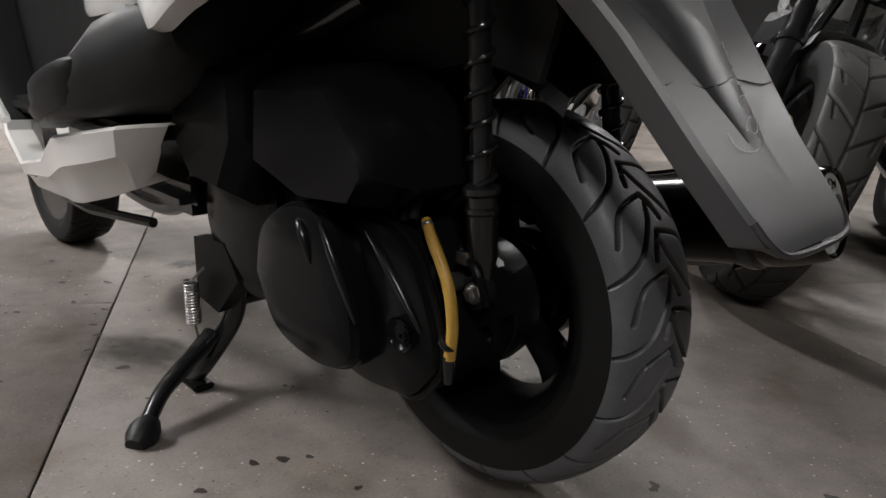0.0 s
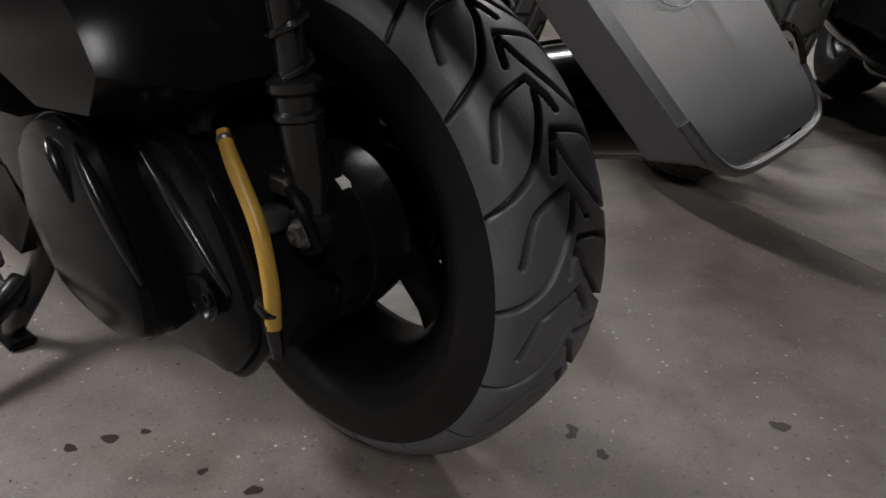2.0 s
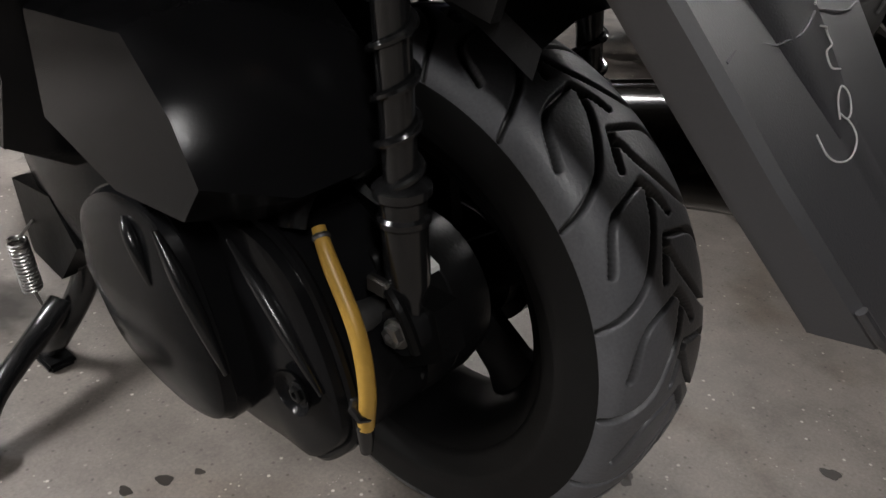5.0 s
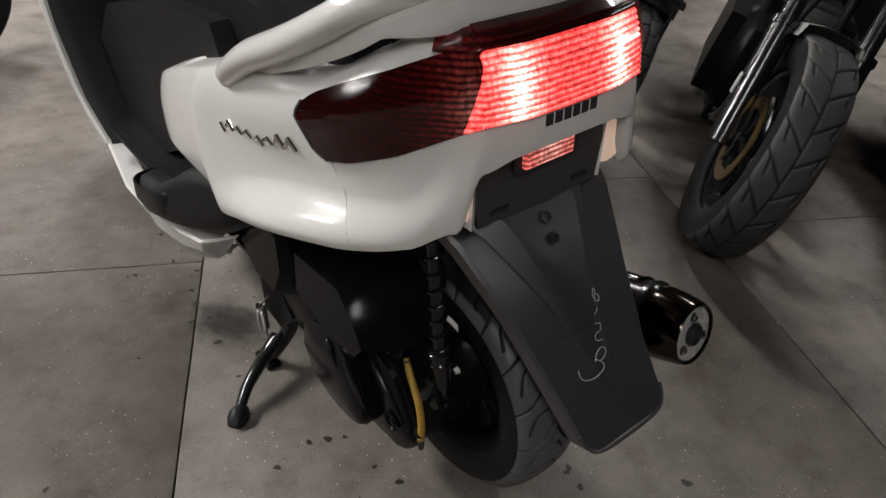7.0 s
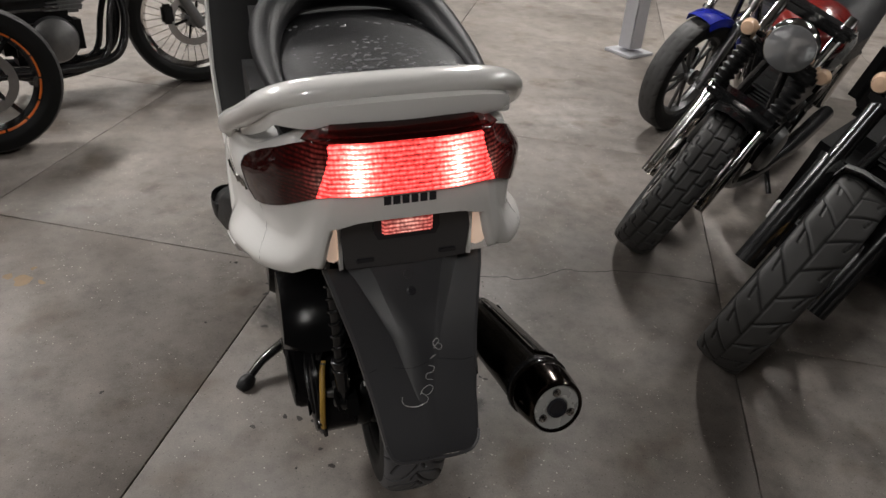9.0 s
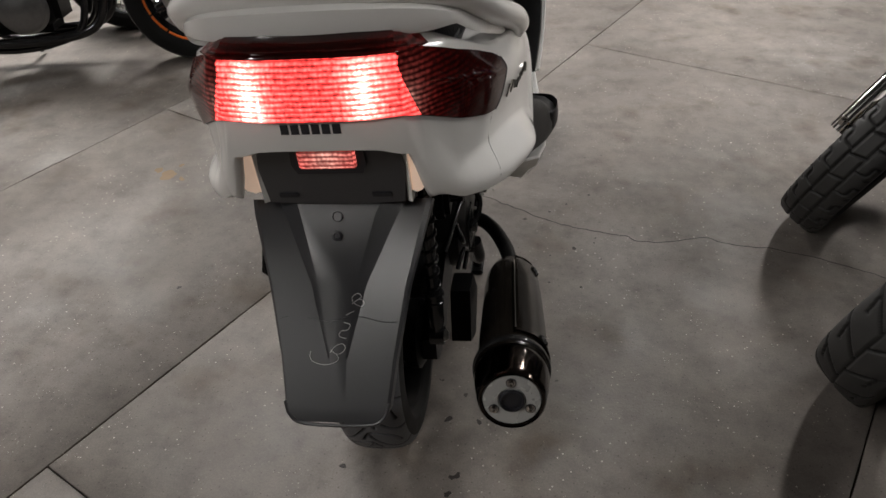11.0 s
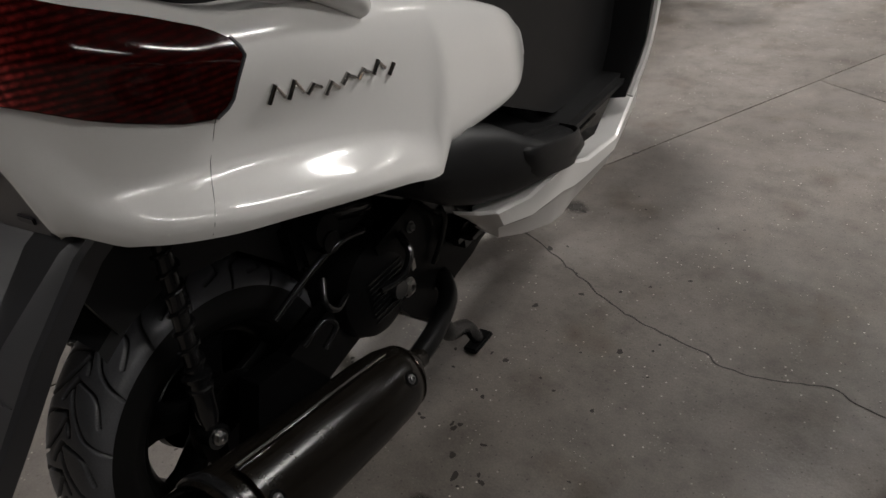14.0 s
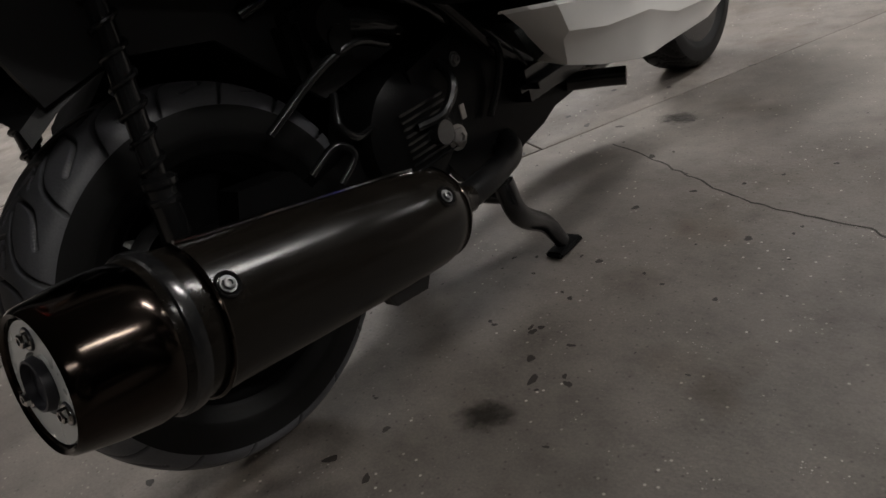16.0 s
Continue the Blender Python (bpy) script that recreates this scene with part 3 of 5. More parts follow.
def grab_rail():
    half = [(0.278, 0.222, 0.835), (0.282, 0.205, 0.856), (0.276, 0.15, 0.893), (0.258, 0.07, 0.932), (0.236, 0.008, 0.968), (0.212, -0.038, 0.999), (0.165, -0.070, 1.018), (0.09, -0.086, 1.027), (0, -0.092, 1.030)]
    pts = spline([(-x, y, z) for x, y, z in half] + [(x, y, z) for x, y, z in half[:-1][::-1]], 6)
    n = len(pts) - 1
    rs = [0.034 * (0.60 + 0.40 * min(1, 6 * min(k, n - k) / n + 0.2)) for k in range(n + 1)]
    rail = part("grab_rail", tube(pts, rs, 20, flat=0.66, up=(0, 0, 1)), WHITE, scooter, "glossy white grab rail over the tail lamp", 60)
    under = [(x * 0.97, y - 0.042 * min(1, max(0, (z - 0.86) / 0.1)), z) for x, y, z in half[1:]]
    line = spline([(-x, y, z) for x, y, z in under] + [(x, y, z) for x, y, z in under[:-1][::-1]], 4)
    low = [min(0.966, p.z - 0.028) for p in line]
    rings = [[Vector((p.x, p.y + 0.03, q - 0.006)) for p, q in zip(line, low)]] + [[Vector((p.x, p.y + dy, q + (p.z - 0.008 - q) * f)) for p, q in zip(line, low)] for f, dy in ((0.0, 0.004), (0.1, -0.004), (0.45, -0.008), (0.9, -0.004), (1.0, 0.02))]
    part("rail_skirt", skin(rings, closed=False, caps=False), WHITE, rail)


grab_rail()


def seat():
    # pillion pad: rows across, rising towards the rider's back pad
    rings = []
    for y, w, z, c in ((-0.075, 0.13, 0.985, 0.006), (-0.06, 0.155, 1.000, 0.008), (0.0, 0.185, 1.004, 0.012), (0.10, 0.200, 1.000, 0.016), (0.22, 0.198, 1.000, 0.018), (0.32, 0.185, 1.004, 0.018), (0.40, 0.165, 1.012, 0.016)):
        ring = []
        for k in range(17):
            u = -1 + 2 * k / 16
            ring.append(Vector((w * u, y + 0.02 * u * u, z + c * (1 - u * u) - 0.03 * max(0, abs(u) - 0.86) / 0.14)))
        ring = [Vector((-w * 1.04, y, 0.90))] + ring + [Vector((w * 1.04, y, 0.90))]
        rings.append(ring)
    pad = part("pillion_pad", skin(rings, closed=False, caps=False), SEATMAT, scooter, "wet grained black pillion seat pad", 60)
    band = [(-0.188, 0.0, 0.985), (-0.198, 0.10, 0.992), (-0.198, 0.24, 1.005), (-0.175, 0.36, 1.030), (-0.11, 0.445, 1.055), (0, 0.47, 1.062), (0.11, 0.445, 1.055), (0.175, 0.36, 1.030), (0.198, 0.24, 1.005), (0.198, 0.10, 0.992), (0.188, 0.0, 0.985)]
    pts = spline(band, 6)
    n = len(pts) - 1
    rs = [0.014 + 0.036 * math.sin(math.pi * k / n) ** 1.5 for k in range(n + 1)]
    part("back_pad", tube(pts, rs, 16, flat=0.85, up=(0, 0, 1)), SEATMAT, scooter, "smooth black padded rim of the seat", 60)
    part("rider_pad", skin([[Vector((w * math.cos(a), y, z + h * math.sin(a))) for a in (math.pi * k / 14 for k in range(15))] for y, w, z, h in ((0.44, 0.17, 0.82, 0.18), (0.55, 0.18, 0.80, 0.10), (0.75, 0.17, 0.78, 0.08), (0.95, 0.12, 0.78, 0.07), (1.0, 0.10, 0.76, 0.05))], closed=False, caps=False), SEATMAT, scooter)
    # seat base filling down to the cowl
    part("seat_base", box((0.40, 1.05, 0.16), (0, 0.46, 0.86), 0.03), PLASTIC, scooter)
    strokes = [[(-0.055, 0), (-0.052, 0.03), (-0.035, 0.03), (-0.035, 0), (-0.055, 0)], [(-0.02, 0), (-0.018, 0.03), (0.0, 0.03), (-0.002, 0.0), (-0.02, 0)], [(0.012, 0.03), (0.030, 0.028), (0.018, 0.0)], [(0.042, 0.03), (0.045, 0.012), (0.065, 0.014)], [(0.062, 0.03), (0.060, 0.0)]]
    for st in strokes:
        part("chalk_stroke", tube([(x - 0.04, 0.425 + z * 0.8, 1.1005 - (z - 0.03) ** 2 * 4) for x, z in st], 0.0016, 5), CHALK, pad)


seat()


def seat_beads():
    rnd = random.Random(11)
    verts, faces = [], []
    for i in range(420):
        y = rnd.uniform(-0.05, 0.38)
        x = rnd.uniform(-0.15, 0.15)
        u = x / 0.18
        z = 1.0 + 0.016 * (1 - u * u) + (0.004 if y > 0.3 else 0)
        r = rnd.uniform(0.0014, 0.0056)
        st = rnd.uniform(0.6, 1.8)
        k0 = len(verts)
        for h, q in ((0, 1.0), (0.45, 0.8), (0.62, 0.4)):
            for k in range(7):
                verts.append((x + r * q * st * math.cos(k * 0.8976), y + r * q * math.sin(k * 0.8976), z + r * h * 0.8))
        for l in range(2):
            for k in range(7):
                n = (k + 1) % 7
                faces.append((k0 + l * 7 + k, k0 + l * 7 + n, k0 + l * 7 + 7 + n, k0 + l * 7 + 7 + k))
        faces.append(tuple(k0 + 14 + k for k in range(7)))
    me = bpy.data.meshes.new("water_beads")
    me.from_pydata(verts, [], faces)
    me.shade_smooth()
    me.materials.append(WATER)
    ob = new("water_beads", me)
    ob.matrix_world = scooter.matrix_basis
    tagged(ob, "small water beads lying on the seat", "water", kind="stuff")


seat_beads()


def tongue_relief(u, t):
    """How far the mudguard tongue lies behind its middle facet, u across (0..1), t down (0..1)."""
    k = max(0.0, 1 - t / 0.74)
    c = 0.12 + 0.36 * k
    return float(np.interp(abs(u), [0, c, c + 0.05 + 0.20 * k, 0.95], [0, 0, -0.024 * k ** 0.8, -0.011 * k ** 0.8]))


def tail_underside():
    # number plate carrier, lower reflex lens, glowing cheeks, mudguard tongue
    plate = part("plate_carrier", prism([(-0.117, 0.80), (0.117, 0.80), (0.122, 0.765), (0.115, 0.700), (0.02, 0.694), (-0.115, 0.700), (-0.122, 0.765)], -0.172, -0.148, "y", 0.004), GREYPLASTIC, scooter, "dark plastic number plate carrier, no plate")
    plate.matrix_local = Matrix.Translation((0, 0.026, 0.0))
    frame_ = part("lens_bezel", prism([(-0.060, 0.806), (0.060, 0.806), (0.062, 0.775), (0.054, 0.758), (-0.054, 0.758), (-0.062, 0.775)], -0.178, -0.16, "y", 0.004), INK, plate)
    part("lower_lens", box((0.094, 0.012, 0.034), (0, -0.180, 0.787), 0.003), REFLEX, plate, "small red reflex lens, glow added")
    for sg in (-1, 1):
        part("slot", box((0.034, 0.004, 0.009), (sg * 0.079, -0.1735, 0.715), 0.0015), INK, plate)
        # pale amber inner cheek of the cowl, facing the plate; its glow is added
        rings = [[Vector((sg * x, y, z)) for x, y, z in r] for r in (
            ((0.126, -0.136, 0.716), (0.126, -0.136, 0.790)), ((0.137, -0.146, 0.718), (0.137, -0.148, 0.792)), ((0.147, -0.152, 0.726), (0.148, -0.154, 0.790)), ((0.154, -0.155, 0.738), (0.155, -0.156, 0.780)), ((0.158, -0.154, 0.750), (0.158, -0.154, 0.770)))]
        rings = [r + [p + Vector((0, 0.012, 0)) for p in r[::-1]] for r in rings]
        part("glowing_cheek", skin(rings), CHEEKGLOW, scooter, "pale amber inner cheek of the cowl, glow added")
        rings = [[Vector((sg * x, y, z)) for x, y, z in r] for r in (
            ((0.119, -0.142, 0.79), (0.127, -0.146, 0.79), (0.127, -0.144, 0.697), (0.119, -0.140, 0.697)), ((0.119, -0.11, 0.79), (0.127, -0.11, 0.79), (0.127, -0.10, 0.697), (0.119, -0.10, 0.697)))]
        part("cheek_side_strip", skin(rings), WHITE, scooter)
    # mudguard tongue: three facets with side flanges, thickness 4 mm
    rows = [(0.0, 0.156, -0.136, 0.700), (0.1, 0.150, -0.157, 0.684), (0.45, 0.120, -0.232, 0.590), (0.75, 0.099, -0.302, 0.492), (0.93, 0.089, -0.355, 0.432), (0.97, 0.083, -0.364, 0.420), (1.0, 0.064, -0.370, 0.411)]
    outer, inner = [], []
    for t, w, y, z in rows:
        k = max(0.0, 1 - t / 0.74)
        c = 0.12 + 0.36 * k
        v, edge = c + 0.05 + 0.20 * k, tongue_relief(0.95, t)
        sec = []
        for u, out in ((-1.0, edge - 0.006 - 0.022 * (t < 0.95)), (-1.0, edge - 0.005), (-0.95, edge), (-v, tongue_relief(v, t)), (-c, 0.0), (c, 0.0), (v, tongue_relief(v, t)), (0.95, edge), (1.0, edge - 0.005), (1.0, edge - 0.006 - 0.022 * (t < 0.95))):
            sec.append(Vector((w * u, y - out * 0.80, z + out * 0.60)))
        outer.append(sec)
        inner.append([p + Vector((-0.004 * (1 if p.x > 0 else -1) if abs(p.x) > w * 0.98 else 0, 0.004, -0.003)) for p in sec])
    bm = skin(outer, closed=False, caps=False)
    tongue = part("mudguard_tongue", merge(bm, skin(inner, closed=False, caps=False)), GREYPLASTIC, scooter, "weathered grey plastic mudguard tongue with chalk scrawl", 30)
    way = Vector((0, -0.80, 0.60))

    def on_tongue(x, z):
        y = float(np.interp(z, [0.412, 0.432, 0.492, 0.59, 0.684, 0.70], [-0.370, -0.355, -0.302, -0.232, -0.157, -0.136]))
        t = float(np.interp(z, [0.412, 0.432, 0.492, 0.59, 0.684, 0.70], [1.0, 0.93, 0.75, 0.45, 0.1, 0.0]))
        w = float(np.interp(z, [0.412, 0.432, 0.492, 0.59, 0.684, 0.70], [0.064, 0.089, 0.099, 0.120, 0.150, 0.156]))
        r = tongue_relief(abs(x) / w, t)
        return Vector((x, y, z)) + way * (r + 0.0022)

    part("lower_edge", tube(spline([(-0.089, -0.349, 0.438), (-0.081, -0.363, 0.420), (-0.060, -0.371, 0.409), (0.0, -0.373, 0.407), (0.060, -0.371, 0.409), (0.081, -0.363, 0.420), (0.089, -0.349, 0.438)], 5), 0.0032, 8), GREYPLASTIC, tongue)
    part("tongue_seam", tube([on_tongue(-0.100 + 0.2 * k / 12, 0.545 + 0.004 * math.sin(k)) - way * 0.0016 for k in range(13)], 0.0009, 5), INK, tongue)
    part("push_rivet", lathe([(0.009, 0), (0.009, 0.002), (0.005, 0.003), (0.004, 0.001)], 20, along(on_tongue(0, 0.655), on_tongue(0, 0.655) + way)), INK, tongue)
    part("rivet_ring", lathe([(0.0095, -0.002), (0.0095, 0.0004), (0.0082, 0.0006), (0.0075, -0.002)], 20, along(on_tongue(0, 0.680), on_tongue(0, 0.680) + way), closed=False), GREYPLASTIC, tongue)
    strokes = [
        [(-0.046, 0.501), (-0.047, 0.493), (-0.040, 0.487), (-0.022, 0.484), (-0.004, 0.487), (0.002, 0.492), (-0.002, 0.498)],
        [(-0.012, 0.500), (-0.004, 0.508), (0.008, 0.512), (0.014, 0.507), (0.008, 0.500), (-0.002, 0.498), (-0.010, 0.503)],
        [(0.016, 0.519), (0.004, 0.522), (0.006, 0.529), (0.018, 0.531), (0.022, 0.538), (0.012, 0.541)],
        [(0.016, 0.551), (0.028, 0.556)],
        [(0.026, 0.566), (0.036, 0.572), (0.044, 0.568), (0.040, 0.562), (0.030, 0.566), (0.026, 0.574), (0.034, 0.580), (0.040, 0.576), (0.036, 0.572)],
    ]
    for st in strokes:
        part("chalk_stroke", tube([on_tongue(p[0], p[1]) for p in spline([(x, z, 0) for x, z in st], 4)], 0.0006, 5), CHALK, tongue)
    # black inner mudguard over the tyre
    rings = []
    for k in range(17):
        a = math.radians(12 + 150 * k / 16)
        r = 0.300 + 0.02 * k / 16
        rings.append([Vector((x, -r * math.cos(a) * (1 - 0.1 * abs(x) / 0.1), 0.2636 + r * math.sin(a) + dz)) for x, dz in ((-0.086, -0.022), (-0.080, -0.004), (-0.05, 0.01), (0.05, 0.01), (0.080, -0.004), (0.086, -0.022))])
    part("inner_mudguard", skin(rings[5:], closed=False, caps=False), PLASTIC, scooter)
    for sg in (-1, 1):
        part("inner_panel", prism([(-0.12, 0.535), (-0.14, 0.60), (-0.11, 0.70), (0.34, 0.70), (0.34, 0.44), (0.20, 0.42), (0.08, 0.535), (-0.04, 0.555)], sg * 0.088, sg * 0.098, "x", 0.003), PLASTIC, scooter)
    part("under_tray", box((0.40, 0.72, 0.20), (0, 0.32, 0.72), 0.04), PLASTIC, scooter)
    part("tail_tray", box((0.24, 0.16, 0.10), (0, -0.06, 0.745), 0.03), PLASTIC, scooter)
    # maker's lettering stands here as plain dark bars
    for k in range(6):
        x = -0.0475 + 0.0155 * k
        quad = [tail_point_x(x + dx, z) for dx, z in ((0, 0.8505), (0.012, 0.8505), (0.012, 0.8665), (0, 0.8665))]
        part("lettering_bar", skin([quad, [p + Vector((0, 0.002, 0)) for p in quad]]), INK, BODY)
    for sg in (-1, 1):
        for k in range(8):
            s = 6.2 + 0.29 * k
            hgt = (0.020, 0.020, 0.010, 0.014, 0.010, 0.010, 0.015, 0.012)[k]
            z0 = 0.780 - 0.0036 * k - (0.007 if k in (3, 7) else 0)
            pts = [tail_point(sg * (s + 0.13 * q), z0 + hgt * q, 0.0015) for q in (0, 0.5, 1.0)]
            part("badge_bar", tube(pts, 0.0034, 8), CHROME, BODY)
            if k < 7:
                pts = [tail_point(sg * (s + 0.13 * (1 - q) + 0.24 * q), z0 + (hgt - 0.004) * (1 - q) + 0.001, 0.0015) for q in (0, 0.4, 0.8, 1.0)]
                part("badge_bar", tube(pts, 0.0026, 8), CHROME, BODY)


def tail_point_x(x, z):
    s = float(np.interp(abs(x), [0, 0.082, 0.138], [0, 1, 2]))
    return tail_point(s if x >= 0 else -s, z, 0.0008)


tail_underside()


def engine_side():
    # belt cover: two overlapping rounded shells on the left
    def shell(poly, x0, x1, crown):
        cy, cz = sum(p[0] for p in poly) / len(poly), sum(p[1] for p in poly) / len(poly)
        pts = spline([(p[0], p[1], 0) for p in poly + poly[:1]], 5)[:-1]
        rings = []
        for f, x in ((1.0, x0), (1.0, x1 + 0.55 * (x0 - x1) * 0.5), (0.985, x1 + 0.012), (0.95, x1 + 0.003), (0.88, x1), (0.5, x1 - crown), (0.1, x1 - crown * 1.15)):
            rings.append([Vector((x, cy + (p[0] - cy) * f, cz + (p[1] - cz) * f)) for p in pts])
        return skin(rings)

    rear = [(0.12, 0.378), (0.03, 0.384), (-0.022, 0.366), (-0.055, 0.32), (-0.074, 0.270), (-0.076, 0.236), (-0.058, 0.208), (-0.034, 0.186), (0.0, 0.184), (0.07, 0.180), (0.14, 0.205), (0.18, 0.30)]
    cover = part("belt_cover", shell(rear, -0.10, -0.192, 0.005), COVER, scooter, "satin black drive belt cover with ribs", 32)
    front = [(0.232, 0.28), (0.212, 0.345), (0.15, 0.384), (0.085, 0.386), (0.050, 0.355), (0.025, 0.29), (0.018, 0.232), (0.04, 0.205), (0.10, 0.194), (0.185, 0.213)]
    part("clutch_bulge", shell(front, -0.185, -0.230, 0.006), COVER, cover, "", 32)
    for a, b, w in (((-0.194, 0.036, 0.367), (-0.194, -0.059, 0.275), 0.0070), ((-0.231, 0.071, 0.376), (-0.224, 0.016, 0.270), 0.0075), ((-0.232, 0.115, 0.372), (-0.236, 0.085, 0.325), 0.006)):
        a, b = Vector(a), Vector(b)
        pts = [a.lerp(b, k / 10) + Vector((-0.002 * math.sin(math.pi * k / 10), 0, 0.010 * math.sin(math.pi * k / 10))) for k in range(11)]
        part("rib", tube(pts, [w * (0.25 + 0.75 * math.sin(math.pi * (k + 0.6) / 11.2)) for k in range(11)], 12, flat=0.8), GLOSSBLACK, cover)
    part("cover_dish", lathe([(0.020, 0.004), (0.018, 0.0), (0.012, -0.003), (0.0, -0.003)], 24, along((-0.199, -0.034, 0.268), (-0.3, -0.034, 0.268)), closed=False), COVER, cover)
    part("cover_bolt", bolt((-0.1975, -0.036, 0.266), (-1, 0, 0), 0.007), ENGINE, cover)
    lip = spline([(-0.178, p[0], p[1]) for p in rear + rear[:1]], 5)
    part("cover_flange", tube(lip, 0.005, 8), COVER, cover)
    crank = [(0.24, 0.30), (0.26, 0.385), (0.33, 0.405), (0.43, 0.40), (0.47, 0.31), (0.42, 0.225), (0.32, 0.200), (0.25, 0.23)]
    part("crank_case", shell(crank, -0.05, -0.180, 0.005), COVER, scooter, "matt black engine case")
    part("belt_case", prism([(-0.055, 0.21), (-0.055, 0.27), (-0.03, 0.355), (0.10, 0.385), (0.40, 0.40), (0.45, 0.30), (0.38, 0.205), (0.05, 0.175)], -0.165, -0.075, "x", 0.015), ENGINE, scooter)
    # air box: two faceted lobes
    def facet(outer, inner, x0, x1, x2, soft):
        bm = skin([[Vector((x0, y, z)) for y, z in outer], [Vector((x1, y, z)) for y, z in outer], [Vector((x2 - 0.05 * (0.52 - z), y, z)) for y, z in inner]])
        bmesh.ops.bevel(bm, geom=[e for e in bm.edges if e.calc_face_angle(0) > 0.12], offset=soft, segments=3, affect="EDGES", clamp_overlap=True)
        return bm

    air = part("air_box", facet([(0.215, 0.41), (0.215, 0.545), (0.055, 0.548), (-0.025, 0.480), (-0.040, 0.425), (0.0, 0.395), (0.10, 0.388)],
                                [(0.200, 0.43), (0.198, 0.512), (0.058, 0.520), (0.012, 0.478), (-0.012, 0.440), (0.01, 0.410), (0.10, 0.402)], -0.09, -0.185, -0.234, 0.014), COVER, scooter, "matt black plastic air filter box", 42)
    part("air_duct", facet([(0.430, 0.42), (0.430, 0.53), (0.35, 0.565), (0.225, 0.555), (0.222, 0.43), (0.265, 0.355), (0.36, 0.365)],
                           [(0.405, 0.44), (0.400, 0.51), (0.35, 0.540), (0.250, 0.520), (0.242, 0.45), (0.275, 0.385), (0.35, 0.390)], -0.09, -0.200, -0.244, 0.014), COVER, air, "", 42)
    part("duct_plug", lathe([(0.012, 0), (0.012, 0.004), (0.008, 0.004), (0.007, 0.001)], 16, along((-0.238, 0.375, 0.455), (-0.28, 0.375, 0.455))), INK, air)
    # yellow breather hose with clip and plug
    hose = spline([(-0.160, -0.026, 0.388), (-0.166, -0.042, 0.372), (-0.173, -0.076, 0.330), (-0.177, -0.089, 0.288), (-0.177, -0.086, 0.250)], 8)
    tube_ob = part("breather_hose", tube(hose, [0.0052 + 0.0014 * min(1, k / 10) for k in range(len(hose))], 12), YELLOW, scooter, "yellow rubber breather hose with black end plug")
    part("hose_plug", tube([(-0.177, -0.084, 0.254), (-0.175, -0.083, 0.236), (-0.173, -0.081, 0.219)], [0.0074, 0.0066, 0.005], 10), GLOSSBLACK, tube_ob)
    part("hose_clip", tube([(-0.178, -0.076, 0.272), (-0.186, -0.082, 0.270), (-0.185, -0.089, 0.265), (-0.178, -0.091, 0.263)], 0.0036, 8), GLOSSBLACK, tube_ob)
    part("hose_band", lathe([(0.0062, -0.002), (0.0070, 0), (0.0062, 0.002)], 14, along(hose[3], hose[4])), ALUMINIUM, tube_ob)
    for k, (y, z) in enumerate(((0.01, 0.395), (-0.005, 0.40), (0.03, 0.39))):
        part("hose_joint", tube([(-0.14, y, z + 0.02), (-0.165, y - 0.01, z), (-0.17, y - 0.012, z - 0.012)], 0.006, 8), GLOSSBLACK, tube_ob)
    # left and right shock absorbers
    for sg, lo, hi in ((-1, (-0.127, -0.084, 0.315), (-0.137, -0.064, 0.72)), (1, (0.125, -0.075, 0.33), (0.125, -0.03, 0.70))):
        a, b = Vector(lo), Vector(hi)
        shock = part("shock_absorber", tube([a, a + (b - a) * 0.06, a + (b - a) * 0.1, a + (b - a) * 0.28], [0.011, 0.013, 0.0165, 0.0165], 20), GLOSSBLACK, scooter, "black coil-over rear shock absorber")
        part("damper_rod", tube([a + (b - a) * 0.25, b], 0.0120, 16), GLOSSBLACK, shock)
        part("spring_seat", lathe([(0.016, -0.006), (0.0205, -0.002), (0.0205, 0.004), (0.015, 0.008)], 24, along(a + (b - a) * 0.27, b)), GLOSSBLACK, shock)
        part("spring_seat", lathe([(0.016, -0.005), (0.0190, -0.002), (0.0190, 0.002), (0.016, 0.005)], 24, along(a + (b - a) * 0.22, b)), GLOSSBLACK, shock)
        m = along(a + (b - a) * 0.29, b)
        ln = (b - a).length * 0.70
        turns = 9.2
        coil = [m @ Vector((ln * k / 180, 0.0140 * math.cos(2 * math.pi * turns * k / 180), 0.0140 * math.sin(2 * math.pi * turns * k / 180))) for k in range(181)]
        part("spring", tube(coil, 0.0030, 8), GLOSSBLACK, shock)
        eye = along(a, a + Vector((-1, 0, 0)))
        part("lower_eye", lathe([(0.008, -0.014), (0.019, -0.014), (0.019, 0.014), (0.008, 0.014)], 20, eye), GLOSSBLACK, shock)
        part("mount_bolt", bolt(a + Vector((sg * 0.014, 0, 0)), (sg, 0, 0), 0.009, 0.008), STEEL, shock)
    # final drive case beside the wheel, left, and swing arm plate, right
    part("gear_case", merge(lathe([(0.0, -0.13), (0.045, -0.13), (0.060, -0.118), (0.076, -0.105), (0.084, -0.085), (0.084, -0.07), (0.0, -0.07)], 40, Matrix.Translation((0, 0.0, 0.268))),
                            lathe([(0.0, -0.145), (0.022, -0.145), (0.026, -0.12), (0.0, -0.12)], 20, Matrix.Translation((0, -0.03, 0.30)))), ENGINE, scooter, "black oily gear case")
